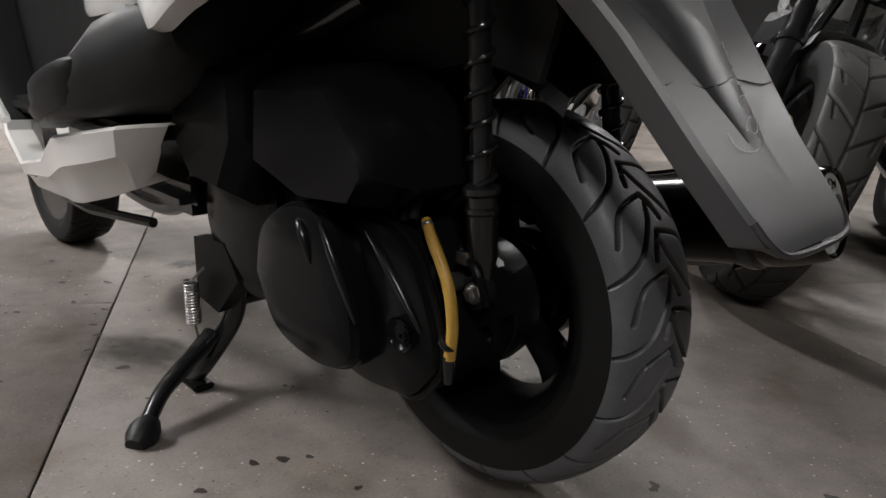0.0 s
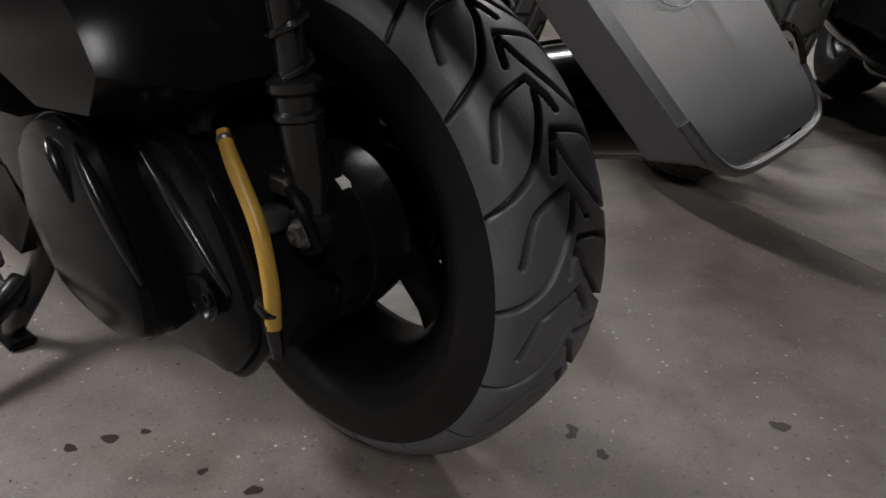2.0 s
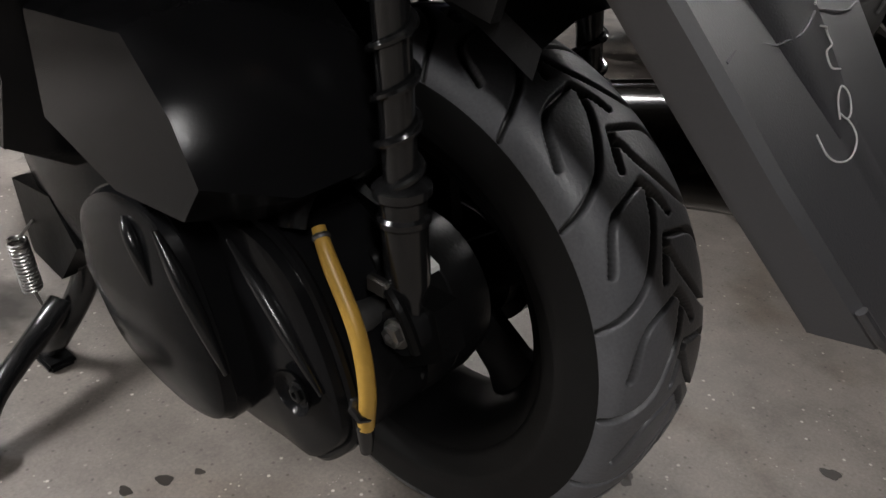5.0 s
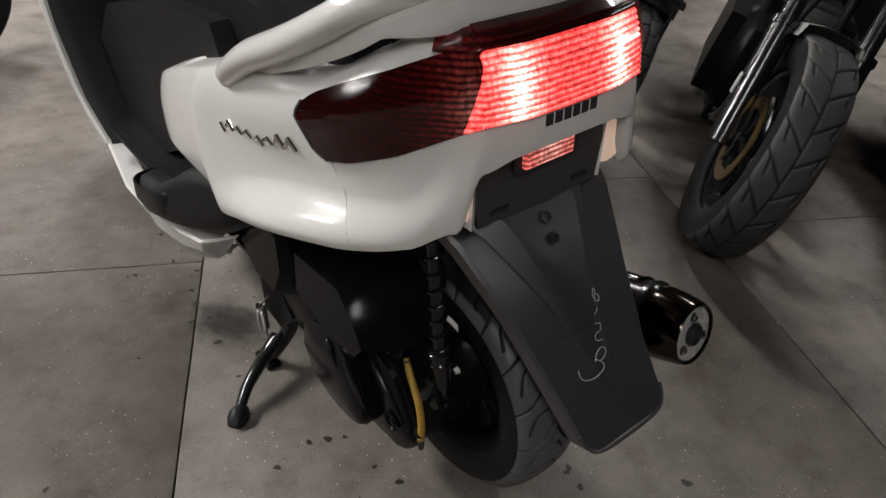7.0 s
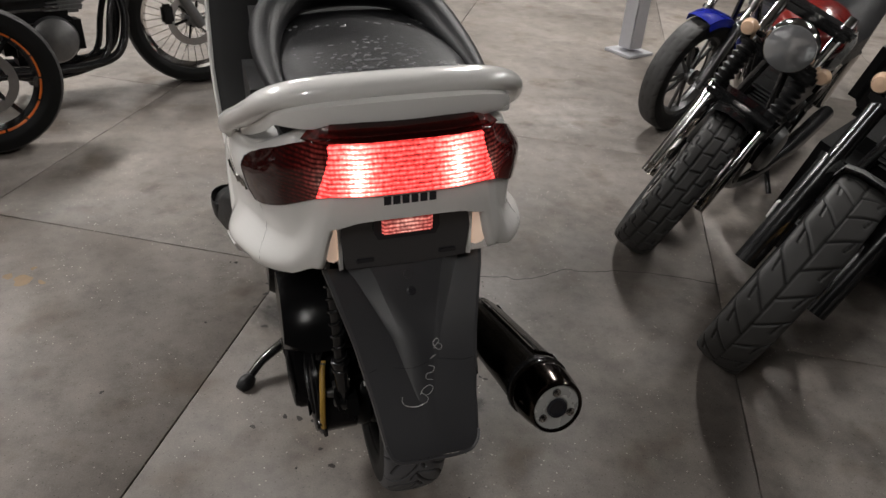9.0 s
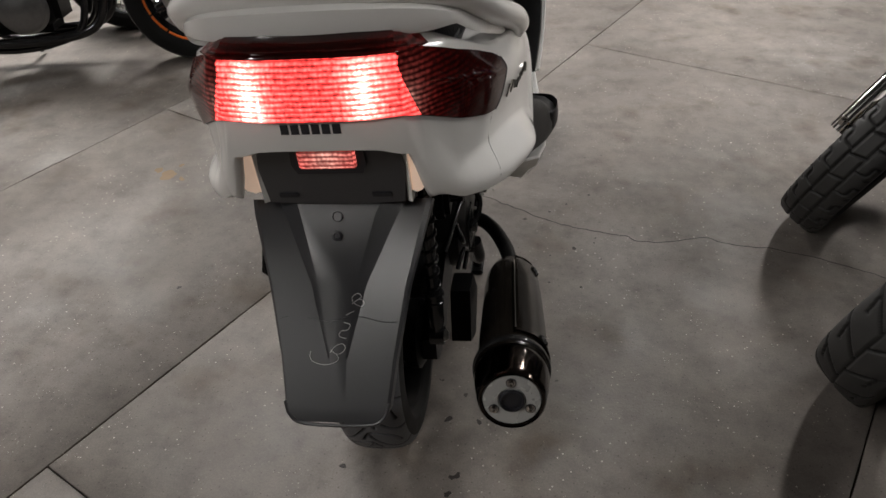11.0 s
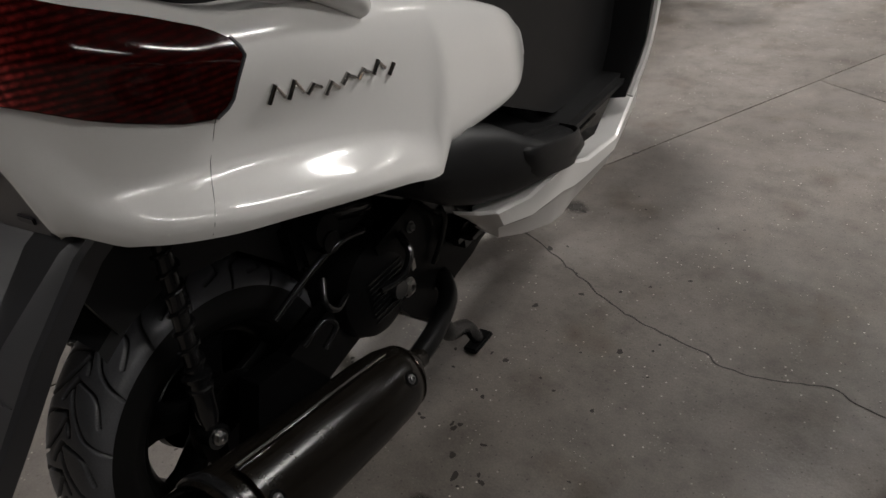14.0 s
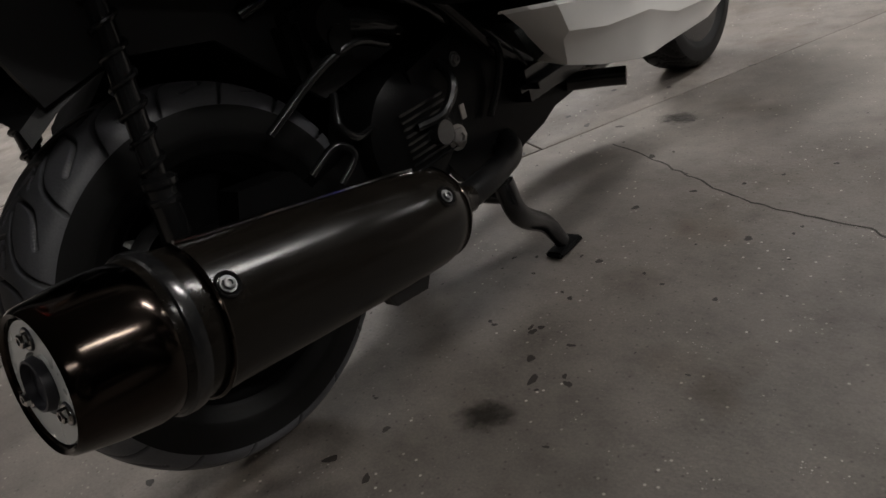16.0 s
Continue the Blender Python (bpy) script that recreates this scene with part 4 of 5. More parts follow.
    for k, (y, z, r, l) in enumerate(((0.052, 0.36, 0.010, 0.03), (-0.035, 0.345, 0.012, 0.022), (-0.03, 0.205, 0.009, 0.02), (0.06, 0.20, 0.009, 0.02))):
        part("casting_boss", lathe([(0.0, -0.10 - l), (r * 0.7, -0.10 - l), (r, -0.095 - l), (r * 1.25, -0.075)], 18, Matrix.Translation((0, y, z))), ENGINE, scooter)
    for k in range(5):
        an = math.radians(150 + 22 * k)
        part("casting_rib", tube([(-0.122, 0.05 * math.cos(an), 0.268 + 0.05 * math.sin(an)), (-0.104, 0.080 * math.cos(an), 0.268 + 0.080 * math.sin(an))], 0.004, 8), ENGINE, scooter)
    part("drain_lever", tube(spline([(-0.13, -0.055, 0.345), (-0.142, -0.075, 0.352), (-0.145, -0.095, 0.335), (-0.138, -0.10, 0.305)], 5), 0.005, 8), ENGINE, scooter)
    part("breather_cap", lathe([(0.0, -0.165), (0.010, -0.163), (0.012, -0.15), (0.009, -0.13)], 18, Matrix.Translation((0, -0.058, 0.322))), ALUMINIUM, scooter, "dull grey breather cap")
    part("cable_clip", box((0.008, 0.02, 0.014), (-0.145, -0.07, 0.352), 0.002), STEEL, scooter)
    part("wheel_side_drum", lathe([(0.050, -0.070), (0.072, -0.070), (0.080, -0.062), (0.082, -0.04), (0.078, -0.02)], 48, Matrix.Translation((0, 0, 0.2636)), closed=False), ENGINE, scooter)
    dab = [(-0.062, 0.318), (-0.060, 0.330), (-0.050, 0.3345), (-0.039, 0.331), (-0.036, 0.322), (-0.041, 0.311), (-0.050, 0.309)]
    part("hose_clamp", prism(dab, -0.079, -0.069, "x", 0.002), WHITE, scooter, "small white plastic clamp")
    part("shock_bracket", prism([(-0.115, 0.295), (-0.105, 0.335), (-0.07, 0.335), (0.02, 0.30), (0.02, 0.24), (-0.05, 0.25)], -0.125, -0.10, "x", 0.006), ENGINE, scooter)
    for y, z, r in ((-0.06, 0.235, 0.007), (0.035, 0.225, 0.007), (-0.078, 0.285, 0.006)):
        part("case_bolt", bolt((-0.118, y, z), (-1, 0, 0), r, 0.006), STEEL, scooter)
    part("swing_arm", prism([(-0.06, 0.245), (-0.055, 0.295), (0.10, 0.33), (0.34, 0.38), (0.40, 0.34), (0.30, 0.26), (0.08, 0.215), (-0.03, 0.22)], 0.085, 0.115, "x", 0.008), ENGINE, scooter, "black swing arm plate")
    part("axle_nut", bolt((0.116, 0, 0.2636), (1, 0, 0), 0.012, 0.012), STEEL, scooter)


engine_side()


def engine_right():
    m = Matrix
    part("cylinder_block", box((0.20, 0.16, 0.15), (0.0, 0.44, 0.36), 0.02), ENGINE, scooter)
    fan = part("fan_cover", lathe([(0.0, 0.155), (0.03, 0.155), (0.065, 0.15), (0.088, 0.138), (0.095, 0.12), (0.095, 0.06)], 40, Matrix.Translation((0, 0.30, 0.33))), ENGINE, scooter, "dark engine fan cover")
    for k in range(9):
        part("grille_bar", box((0.004, 0.09, 0.004), (0.158, 0.30, 0.29 + 0.01 * k), 0.001), GLOSSBLACK, fan)
    part("head_cover", box((0.12, 0.08, 0.12), (0.03, 0.52, 0.37), 0.015), ENGINE, scooter)
    for k in range(6):
        part("fin", box((0.17, 0.008, 0.16), (0.03, 0.40 + 0.017 * k, 0.36), 0.002), ENGINE, scooter)
    part("intake_pipe", tube(spline([(0.06, 0.20, 0.50), (0.10, 0.26, 0.50), (0.10, 0.34, 0.47), (0.05, 0.40, 0.43)], 6), 0.022, 14), GLOSSBLACK, scooter)
    part("carburettor", merge(box((0.07, 0.09, 0.09), (0.10, 0.20, 0.49), 0.012), lathe([(0.0, 0.14), (0.026, 0.14), (0.03, 0.13), (0.03, 0.10)], 24, Matrix.Translation((0.02, 0.20, 0.51)))), ENGINE, scooter, "dull metal carburettor")
    part("carb_cap", lathe([(0.0, 0.028), (0.018, 0.028), (0.02, 0.02), (0.02, 0.0)], 20, Matrix.Translation((0.135, 0.20, 0.49))), ENGINE, scooter)
    for pts, r, mt in (
            ([(0.13, 0.08, 0.42), (0.15, 0.16, 0.465), (0.16, 0.22, 0.48), (0.15, 0.28, 0.46)], 0.006, GLOSSBLACK),
            ([(0.14, 0.18, 0.43), (0.155, 0.16, 0.40), (0.155, 0.18, 0.375), (0.14, 0.22, 0.37)], 0.006, GLOSSBLACK),
            ([(0.12, 0.24, 0.54), (0.15, 0.30, 0.52), (0.15, 0.38, 0.47), (0.12, 0.44, 0.42)], 0.007, GLOSSBLACK),
            ([(0.15, 0.10, 0.36), (0.16, 0.14, 0.38), (0.165, 0.16, 0.36), (0.16, 0.13, 0.335)], 0.005, GLOSSBLACK),
            ([(0.10, 0.12, 0.55), (0.13, 0.20, 0.57), (0.13, 0.32, 0.55), (0.11, 0.44, 0.50)], 0.009, GLOSSBLACK)):
        part("hose", tube(spline(pts, 8), r, 10), mt, scooter)
    # steel bolt head in place of the light seen through a hole
    part("hole_light", bolt((0.157, 0.352, 0.30), (1, 0, 0), 0.014, 0.008), STEEL, scooter, "bright steel disc standing in for light through a hole")
    part("engine_tag", box((0.003, 0.012, 0.022), (0.150, 0.385, 0.326), 0.001), STEEL, scooter)
    part("mount_lug", lathe([(0.008, -0.01), (0.017, -0.01), (0.017, 0.012), (0.008, 0.012)], 20, Matrix.Translation((0.16, 0.318, 0.322))), ALUMINIUM, scooter)
    # frame tubes down to the stand
    for sg in (-1, 1):
        part("frame_tube", tube(spline([(sg * 0.14, 0.10, 0.62), (sg * 0.15, 0.35, 0.52), (sg * 0.15, 0.52, 0.36), (sg * 0.13, 0.72, 0.26), (sg * 0.12, 1.05, 0.27)], 6), 0.017, 12), GLOSSBLACK, scooter)
    plate = [(0.300, 0.415), (0.470, 0.450), (0.545, 0.395), (0.590, 0.318), (0.680, 0.285), (0.700, 0.250), (0.610, 0.246), (0.570, 0.232), (0.505, 0.222), (0.460, 0.200), (0.400, 0.192), (0.350, 0.232), (0.315, 0.290)]
    side = part("frame_plate", prism(plate, 0.135, 0.150, "x", 0.005), ENGINE, scooter, "oily black frame plate beside the engine")
    for y, z in ((0.395, 0.400), (0.53, 0.355), (0.44, 0.245)):
        part("plate_bolt", bolt((0.151, y, z), (1, 0, 0), 0.008, 0.006), ALUMINIUM, side)
    for pts, rad in (([(0.152, 0.45, 0.42), (0.172, 0.47, 0.39), (0.165, 0.46, 0.34), (0.160, 0.43, 0.30)], 0.006), ([(0.152, 0.36, 0.41), (0.178, 0.35, 0.38), (0.176, 0.32, 0.35), (0.16, 0.28, 0.345)], 0.007), ([(0.155, 0.50, 0.40), (0.168, 0.53, 0.34), (0.155, 0.56, 0.28)], 0.005)):
        part("cable", tube(spline(pts, 6), rad, 8), GLOSSBLACK, side)
    part("bracket_peg", tube([(0.150, 0.655, 0.270), (0.200, 0.690, 0.262), (0.235, 0.705, 0.258)], 0.016, 12), GLOSSBLACK, side)
    part("rear_brake_drum", lathe([(0.0, 0.085), (0.06, 0.085), (0.075, 0.075), (0.075, 0.05)], 32, Matrix.Translation(AXLE)), ENGINE, scooter)


engine_right()


def muffler():
    # the can tapers towards the head pipe
    mid, ahead = Vector((0.277, -0.151, 0.350)), Vector((0.262, 0.134, 0.289))
    way = (ahead - mid).normalized()
    back, front = mid - way * 0.05, mid + way * 0.36
    m = along(back, front)
    stretch = [(0.0, 0.0690), (0.03, 0.0665), (0.06, 0.0640), (0.20, 0.0610), (0.31, 0.0585), (0.355, 0.0555), (0.390, 0.0470), (0.412, 0.0290), (0.425, 0.0185)]

    def width(t):
        return float(np.interp(t, [p[0] for p in stretch], [p[1] for p in stretch]))

    can = part("muffler", lathe([(0.056, -0.012), (0.066, -0.007)] + [(q, t) for t, q in stretch] + [(0.0180, 0.445)], 48, m), MUFFLER, scooter, "black enamelled muffler with smoked chrome end cap")
    part("end_cap", lathe([(0.062, 0.002), (0.0675, -0.008), (0.0680, -0.022), (0.0655, -0.048), (0.0615, -0.072), (0.0590, -0.084), (0.0560, -0.088), (0.0525, -0.086), (0.0500, -0.078), (0.0500, -0.05)], 48, m), DARKCHROME, can, "smoked chrome muffler end cap")
    disc = part("end_disc", lathe([(0.0515, -0.080), (0.0500, -0.0835), (0.0250, -0.0835), (0.0230, -0.080), (0.0210, -0.04), (0.0, -0.04)], 40, m), SILVER, can, "brushed steel outlet plate")
    part("outlet", lathe([(0.0220, -0.0835), (0.0205, -0.0900), (0.0187, -0.0905), (0.0178, -0.084), (0.0168, -0.042), (0.0, -0.041)], 32, m), INK, can)
    for k in range(3):
        a = math.radians(90 + 120 * k)
        p = m @ Vector((-0.0835, 0.0365 * math.cos(a), 0.0355 * math.sin(a)))
        part("outlet_screw", bolt(p, -way, 0.0058, 0.006), CHROME, disc)
        part("screw_washer", lathe([(0.0095, -0.0835), (0.0090, -0.0850), (0.0050, -0.0850)], 20, m @ Matrix.Translation((0, 0.0365 * math.cos(a), 0.0355 * math.sin(a))), closed=False), INK, disc)
    part("clamp_band", lathe([(0.0680, 0.000), (0.0715, 0.002), (0.0722, 0.008), (0.0712, 0.014), (0.0670, 0.016)], 48, m, closed=False), GLOSSBLACK, can)
    # heat shield on the outer upper side, following the taper
    rings = []
    for t, lift in ((0.034, 0.0008), (0.036, 0.0042), (0.06, 0.0050), (0.13, 0.0050), (0.20, 0.0050), (0.28, 0.0050), (0.350, 0.0045), (0.374, 0.0040), (0.378, 0.0005)):
        q0 = width(min(t, 0.355)) - 0.16 * max(0.0, t - 0.350)
        rings.append([m @ Vector((t, q * math.cos(a), q * math.sin(a))) for q, a in ((q0 + (lift if 0 < k < 24 else -0.0003), math.radians(96 + 190 * k / 24)) for k in range(25))])
    part("heat_shield", skin(rings, closed=False, caps=False), MUFFLER, can, "black heat shield")
    for at in ((0.338, -0.142, 0.386), (0.319, 0.143, 0.322)):
        v = Vector(at)
        t = (v - back).dot(way)
        ax = back + way * t
        rad = (v - ax).normalized()
        at = ax + rad * (width(t) + 0.0052)
        part("shield_cup", lathe([(0.0085, -0.001), (0.0095, 0.0012), (0.0108, 0.0022), (0.0118, 0.0012), (0.0122, -0.001)], 24, along(at, at + rad), closed=False), GLOSSBLACK, can)
        part("shield_bolt", bolt(at, rad, 0.0056, 0.004), ALUMINIUM, can)
    rim = math.radians(97)
    # chrome strip stands in for the lamp highlight along the can
    part("highlight_strip", tube([m @ Vector((t, (width(t) + 0.0046) * math.cos(rim), (width(t) + 0.0046) * math.sin(rim))) for t in (0.04 + 0.30 * k / 10 for k in range(11))], 0.0026, 8), CHROME, can, "thin chrome strip standing in for a highlight on the heat shield")
    for t0, w0 in ((0.035, 0.0024), (0.376, 0.0014)):
        q0 = width(min(t0, 0.355)) + 0.0036 - 0.16 * max(0.0, t0 - 0.350)
        part("shield_edge", tube([m @ Vector((t0, q0 * math.cos(a), q0 * math.sin(a))) for a in (math.radians(96 + 190 * k / 24) for k in range(25))], w0, 8), DARKCHROME, can)
    part("bracket_foot", prism([(0.040, 0.262), (0.055, 0.226), (0.105, 0.218), (0.118, 0.236), (0.110, 0.262)], 0.262, 0.280, "x", 0.004), GLOSSBLACK, can)
    part("bracket", prism([(-0.02, 0.30), (0.11, 0.28), (0.12, 0.255), (0.05, 0.25), (0.03, 0.27)], 0.225, 0.240, "x", 0.004), GLOSSBLACK, can)
    part("stay", prism([(-0.06, 0.30), (-0.02, 0.40), (0.05, 0.39), (0.10, 0.31), (0.02, 0.25)], 0.15, 0.19, "x", 0.006), BLACKRIM, can)
    part("head_pipe", tube(spline([m @ Vector((0.435, 0, 0)), (0.238, 0.31, 0.262), (0.19, 0.42, 0.25), (0.10, 0.50, 0.25), (0.03, 0.53, 0.29)], 7), 0.018, 14), ENGINE, can)


muffler()


def centre_stand():
    stand = part("centre_stand", tube([(-0.17, 0.43, 0.17), (0.15, 0.43, 0.17)], 0.016, 14), GLOSSBLACK, scooter, "black steel centre stand, lowered to the floor")
    for sg, x in ((-1, -0.205), (1, 0.135)):
        fy = 0.49 if sg < 0 else 0.565
        z0 = 0.0140 if sg < 0 else -0.0040
        part("leg", tube(spline([(sg * 0.15, 0.43, 0.19), (sg * 0.158, 0.44, 0.13), (x * 0.96, fy - 0.03, 0.06), (x, fy, z0 + 0.012)], 6), [0.021 - 0.006 * k / 18 for k in range(19)], 12, flat=0.8), GLOSSBLACK, stand)
        part("foot", box((0.035, 0.075, 0.012), (x, fy, z0 + 0.003), 0.004), ENGINE, stand)
    part("foot_lever", tube(spline([(-0.185, 0.455, 0.105), (-0.225, 0.44, 0.085), (-0.265, 0.415, 0.075), (-0.30, 0.395, 0.06), (-0.335, 0.365, 0.038)], 6), [0.019 - 0.006 * k / 24 for k in range(25)], 12, flat=0.8), GLOSSBLACK, stand)
    part("lever_pad", lathe([(0.0, -0.026), (0.014, -0.025), (0.021, -0.012), (0.023, 0.0), (0.021, 0.012), (0.014, 0.025), (0.0, 0.026)], 24, along((-0.345, 0.355, 0.030), (-0.37, 0.335, 0.02))), PLASTIC, stand, "worn black rubber lever pad")
    part("stand_plate", prism([(0.36, 0.22), (0.40, 0.27), (0.50, 0.26), (0.50, 0.16), (0.43, 0.15)], -0.185, -0.160, "x", 0.005), ENGINE, scooter)
    m = along((-0.207, 0.475, 0.195), (-0.205, 0.477, 0.125))
    coil = [m @ Vector((0.07 * k / 220, 0.0105 * math.cos(2 * math.pi * 14 * k / 220), 0.0105 * math.sin(2 * math.pi * 14 * k / 220))) for k in range(221)]
    spr = part("return_spring", tube(coil, 0.0021, 6), STEEL, stand, "bright steel return spring")
    for a, b in (((-0.207, 0.475, 0.195), (-0.185, 0.47, 0.215)), ((-0.205, 0.477, 0.125), (-0.20, 0.475, 0.095))):
        part("spring_hook", tube([a, b], 0.0021, 6), STEEL, spr)


centre_stand()


def footboard():
    # white lower side panels, black boards, passenger foot pods, leg shield
    for sg in (-1, 1):
        rise = 0.018 * (1 + sg) / 2
        top = [(0.385, 0.456), (0.396, 0.455), (0.416, 0.452), (0.50, 0.438), (0.64, 0.416 + rise), (0.70, 0.388 + rise), (0.76, 0.362 + rise), (0.92, 0.335 + rise), (1.10, 0.372 + rise), (1.24, 0.480), (1.32, 0.590)]
        bot = [(0.468, 0.376), (0.474, 0.364), (0.484, 0.350), (0.54, 0.330), (0.62, 0.309), (0.67, 0.302), (0.73, 0.296), (0.92, 0.284), (1.12, 0.296), (1.26, 0.352), (1.36, 0.440)]
        outer, under = (0.262, 0.296, 0.322, 0.336, 0.339, 0.334, 0.325, 0.318, 0.295, 0.262, 0.22), (0.250, 0.258, 0.272, 0.292, 0.308, 0.308, 0.299, 0.292, 0.269, 0.236, 0.194)
        rings = []
        for (y0, z0), (y1, z1), x, xb in zip(top, bot, outer, under):
            deep = 0.012 if y0 < 0.41 else 0.05
            ring = [Vector((x - deep, y0 + 0.004, z0 - 0.004)), Vector((x - 0.005, y0, z0)), Vector((x, y0 + 0.002, z0 - 0.005))]
            for f, g in ((0.45, 0.20), (0.58, 0.55), (0.94, 0.90), (1.0, 1.0)):
                ring.append(Vector((x + (xb - x) * g, y0 + (y1 - y0) * f, z0 + (z1 - z0) * f)))
            ring.append(Vector((xb - deep, y1 + 0.006, z1 + 0.008)))
            rings.append([Vector((sg * v.x, v.y, v.z)) for v in ring])
        skirt = skin(rings, closed=False, caps=False)
        part("side_skirt", merge(skirt, skin([[v + Vector((-sg * 0.003, 0.003, 0)) for v in ring] for ring in rings], closed=False, caps=False)), WHITE, scooter, "white lower side panel", 26)
        # black floor pod sweeping down from the cowl's tip to the folding passenger tray
        rings = []
        for y, x, z0, z1 in ((0.285, 0.286, 0.545, 0.622), (0.33, 0.304, 0.505, 0.626), (0.39, 0.318, 0.476, 0.614), (0.45, 0.340, 0.462, 0.590), (0.51, 0.353, 0.454, 0.548), (0.57, 0.359, 0.446, 0.512), (0.63, 0.359, 0.436, 0.496), (0.69, 0.346, 0.426, 0.480), (0.73, 0.320, 0.424, 0.466), (0.76, 0.29, 0.424, 0.452)):
            h = z1 - z0
            rings.append([Vector((sg * 0.12, y, z0)), Vector((sg * (x - 0.018), y, z0)), Vector((sg * (x - 0.002), y, z0 + 0.12 * h)), Vector((sg * (x + 0.006), y, z0 + 0.42 * h)), Vector((sg * x, y, z0 + 0.76 * h)), Vector((sg * (x - 0.016), y, z0 + 0.95 * h)), Vector((sg * (x - 0.04), y, z1)), Vector((sg * (x - 0.09), y, z1 - 0.01)), Vector((sg * 0.12, y, z1 + 0.01))])
        pod = part("foot_pod", skin(rings), PLASTIC, scooter, "black plastic passenger footrest pod", 50)
        tray = spline([(0.286, 0.470, 0), (0.330, 0.468, 0), (0.358, 0.492, 0), (0.366, 0.560, 0), (0.362, 0.630, 0), (0.344, 0.682, 0), (0.300, 0.700, 0)], 4)
        slope = lambda y: 0.532 - 0.26 * (y - 0.47)
        rings = []
        for f, dz in ((0.86, -0.052), (0.98, -0.034), (1.03, -0.008), (1.02, 0.006), (0.97, 0.010), (0.92, 0.004), (0.87, -0.010), (0.30, -0.014)):
            rings.append([Vector((sg * (0.32 + (p.x - 0.32) * f), 0.580 + (p.y - 0.580) * f, slope(p.y) + dz)) for p in tray])
        peg = part("footrest_tray", skin(rings), PLASTIC, pod, "black folding footrest", 40)
        for k in range(4):
            part("tread_bar", box((0.052 - 0.006 * k, 0.006, 0.004), (sg * 0.326, 0.520 + 0.034 * k, slope(0.520 + 0.034 * k) - 0.010), 0.0015), GREYPLASTIC, peg)
        # leg shield half: black inside, thin white outer edge
        prof = [(0.30, 1.02, 0.40), (0.315, 1.10, 0.50), (0.32, 1.17, 0.66), (0.31, 1.24, 0.85), (0.29, 1.30, 1.05), (0.26, 1.36, 1.25)]
        rings = [[Vector((sg * x, y, z)), Vector((sg * (x - 0.02), y + 0.03, z)), Vector((sg * 0.05, y + 0.10, z)), Vector((0, y + 0.11, z)), Vector((0, y + 0.02, z)), Vector((sg * 0.06, y + 0.01, z)), Vector((sg * (x - 0.03), y - 0.012, z))] for x, y, z in prof]
        part("leg_shield", skin(rings), PLASTIC, scooter, "black inner leg shield")
        part("shield_edge", tube(spline([(sg * (x + 0.003), y + 0.012, z) for x, y, z in prof], 4), 0.011, 8), WHITE, scooter, "white leg shield edge")
        part("board", box((0.28, 0.62, 0.03), (sg * 0.15, 0.80, 0.43), 0.01), PLASTIC, scooter)
        part("side_panel_black", prism([(0.30, 0.62), (0.50, 0.60), (0.80, 0.45), (1.06, 0.42), (1.16, 0.60), (1.0, 0.74), (0.62, 0.84), (0.40, 0.86)], sg * 0.20, sg * 0.235, "x", 0.01), PLASTIC, scooter)
    part("tunnel", box((0.22, 0.75, 0.32), (0, 0.80, 0.52), 0.06), PLASTIC, scooter)
    part("belly_pan", box((0.40, 0.62, 0.05), (0, 0.80, 0.315), 0.02), GLOSSBLACK, scooter)
    part("side_stand_lug", tube([(-0.20, 0.62, 0.26), (-0.24, 0.80, 0.255), (-0.25, 0.92, 0.262)], 0.009, 8), GLOSSBLACK, scooter)
    m = Matrix.Translation((-0.05, 1.55, 0.224))
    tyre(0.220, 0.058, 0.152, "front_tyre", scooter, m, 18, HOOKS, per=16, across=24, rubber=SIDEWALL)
    part("front_rim", lathe([(0.154, -0.05), (0.14, -0.03), (0.05, -0.02), (0.0, -0.02), (0.0, 0.02), (0.05, 0.02), (0.14, 0.03), (0.154, 0.05)], 48, m), GLOSSBLACK, scooter)
    part("front_fender", skin([[Vector((x - 0.05, 1.55 + r * math.cos(a), 0.224 + r * math.sin(a))) for x, r in ((-0.075, 0.22), (-0.06, 0.262), (0, 0.272), (0.06, 0.262), (0.075, 0.22))] for a in (math.radians(20 + 160 * k / 14) for k in range(15))], closed=False, caps=False), WHITE, scooter)
    part("front_cowl", box((0.50, 0.22, 0.75), (0, 1.42, 0.88), 0.09), WHITE, scooter, "white front cowl")


footboard()


# ---- the other motorcycles; y ahead, front tyre's foot at the origin ----
CHEVRON = [(1.1, (-1.0, 0.0), (-0.45, 0.40), (0.0, 0.85)), (1.1, (1.0, 0.5), (0.45, 0.90), (0.0, 1.35)), (1.0, (-0.62, 0.26), (-0.52, 0.75)), (1.0, (0.62, 0.76), (0.52, 1.25)), (0.62, (0, 0), (0, 0.5), (0, 1))]
BLOCKS = [(1.5, (-1.0, 0.1), (-0.66, 0.16), (-0.60, 0.52), (-0.25, 0.62)), (1.5, (1.0, 0.6), (0.66, 0.66), (0.60, 1.02), (0.25, 1.12)), (0.8, (-0.22, 0), (-0.22, 0.5), (-0.22, 1)), (0.8, (0.22, 0), (0.22, 0.5), (0.22, 1)), (1.5, (-1, 0.62), (-0.74, 0.70)), (1.5, (1, 1.12), (0.74, 1.20)), (1.2, (-0.22, 0.1), (0.22, 0.3))]
RIBS = [(0.9, (-0.2, 0), (-0.2, 0.5), (-0.2, 1)), (0.9, (0.2, 0), (0.2, 0.5), (0.2, 1)), (1.0, (-1, 0.3), (-0.4, 0.7)), (1.0, (1, 0.3), (0.4, 0.7))]


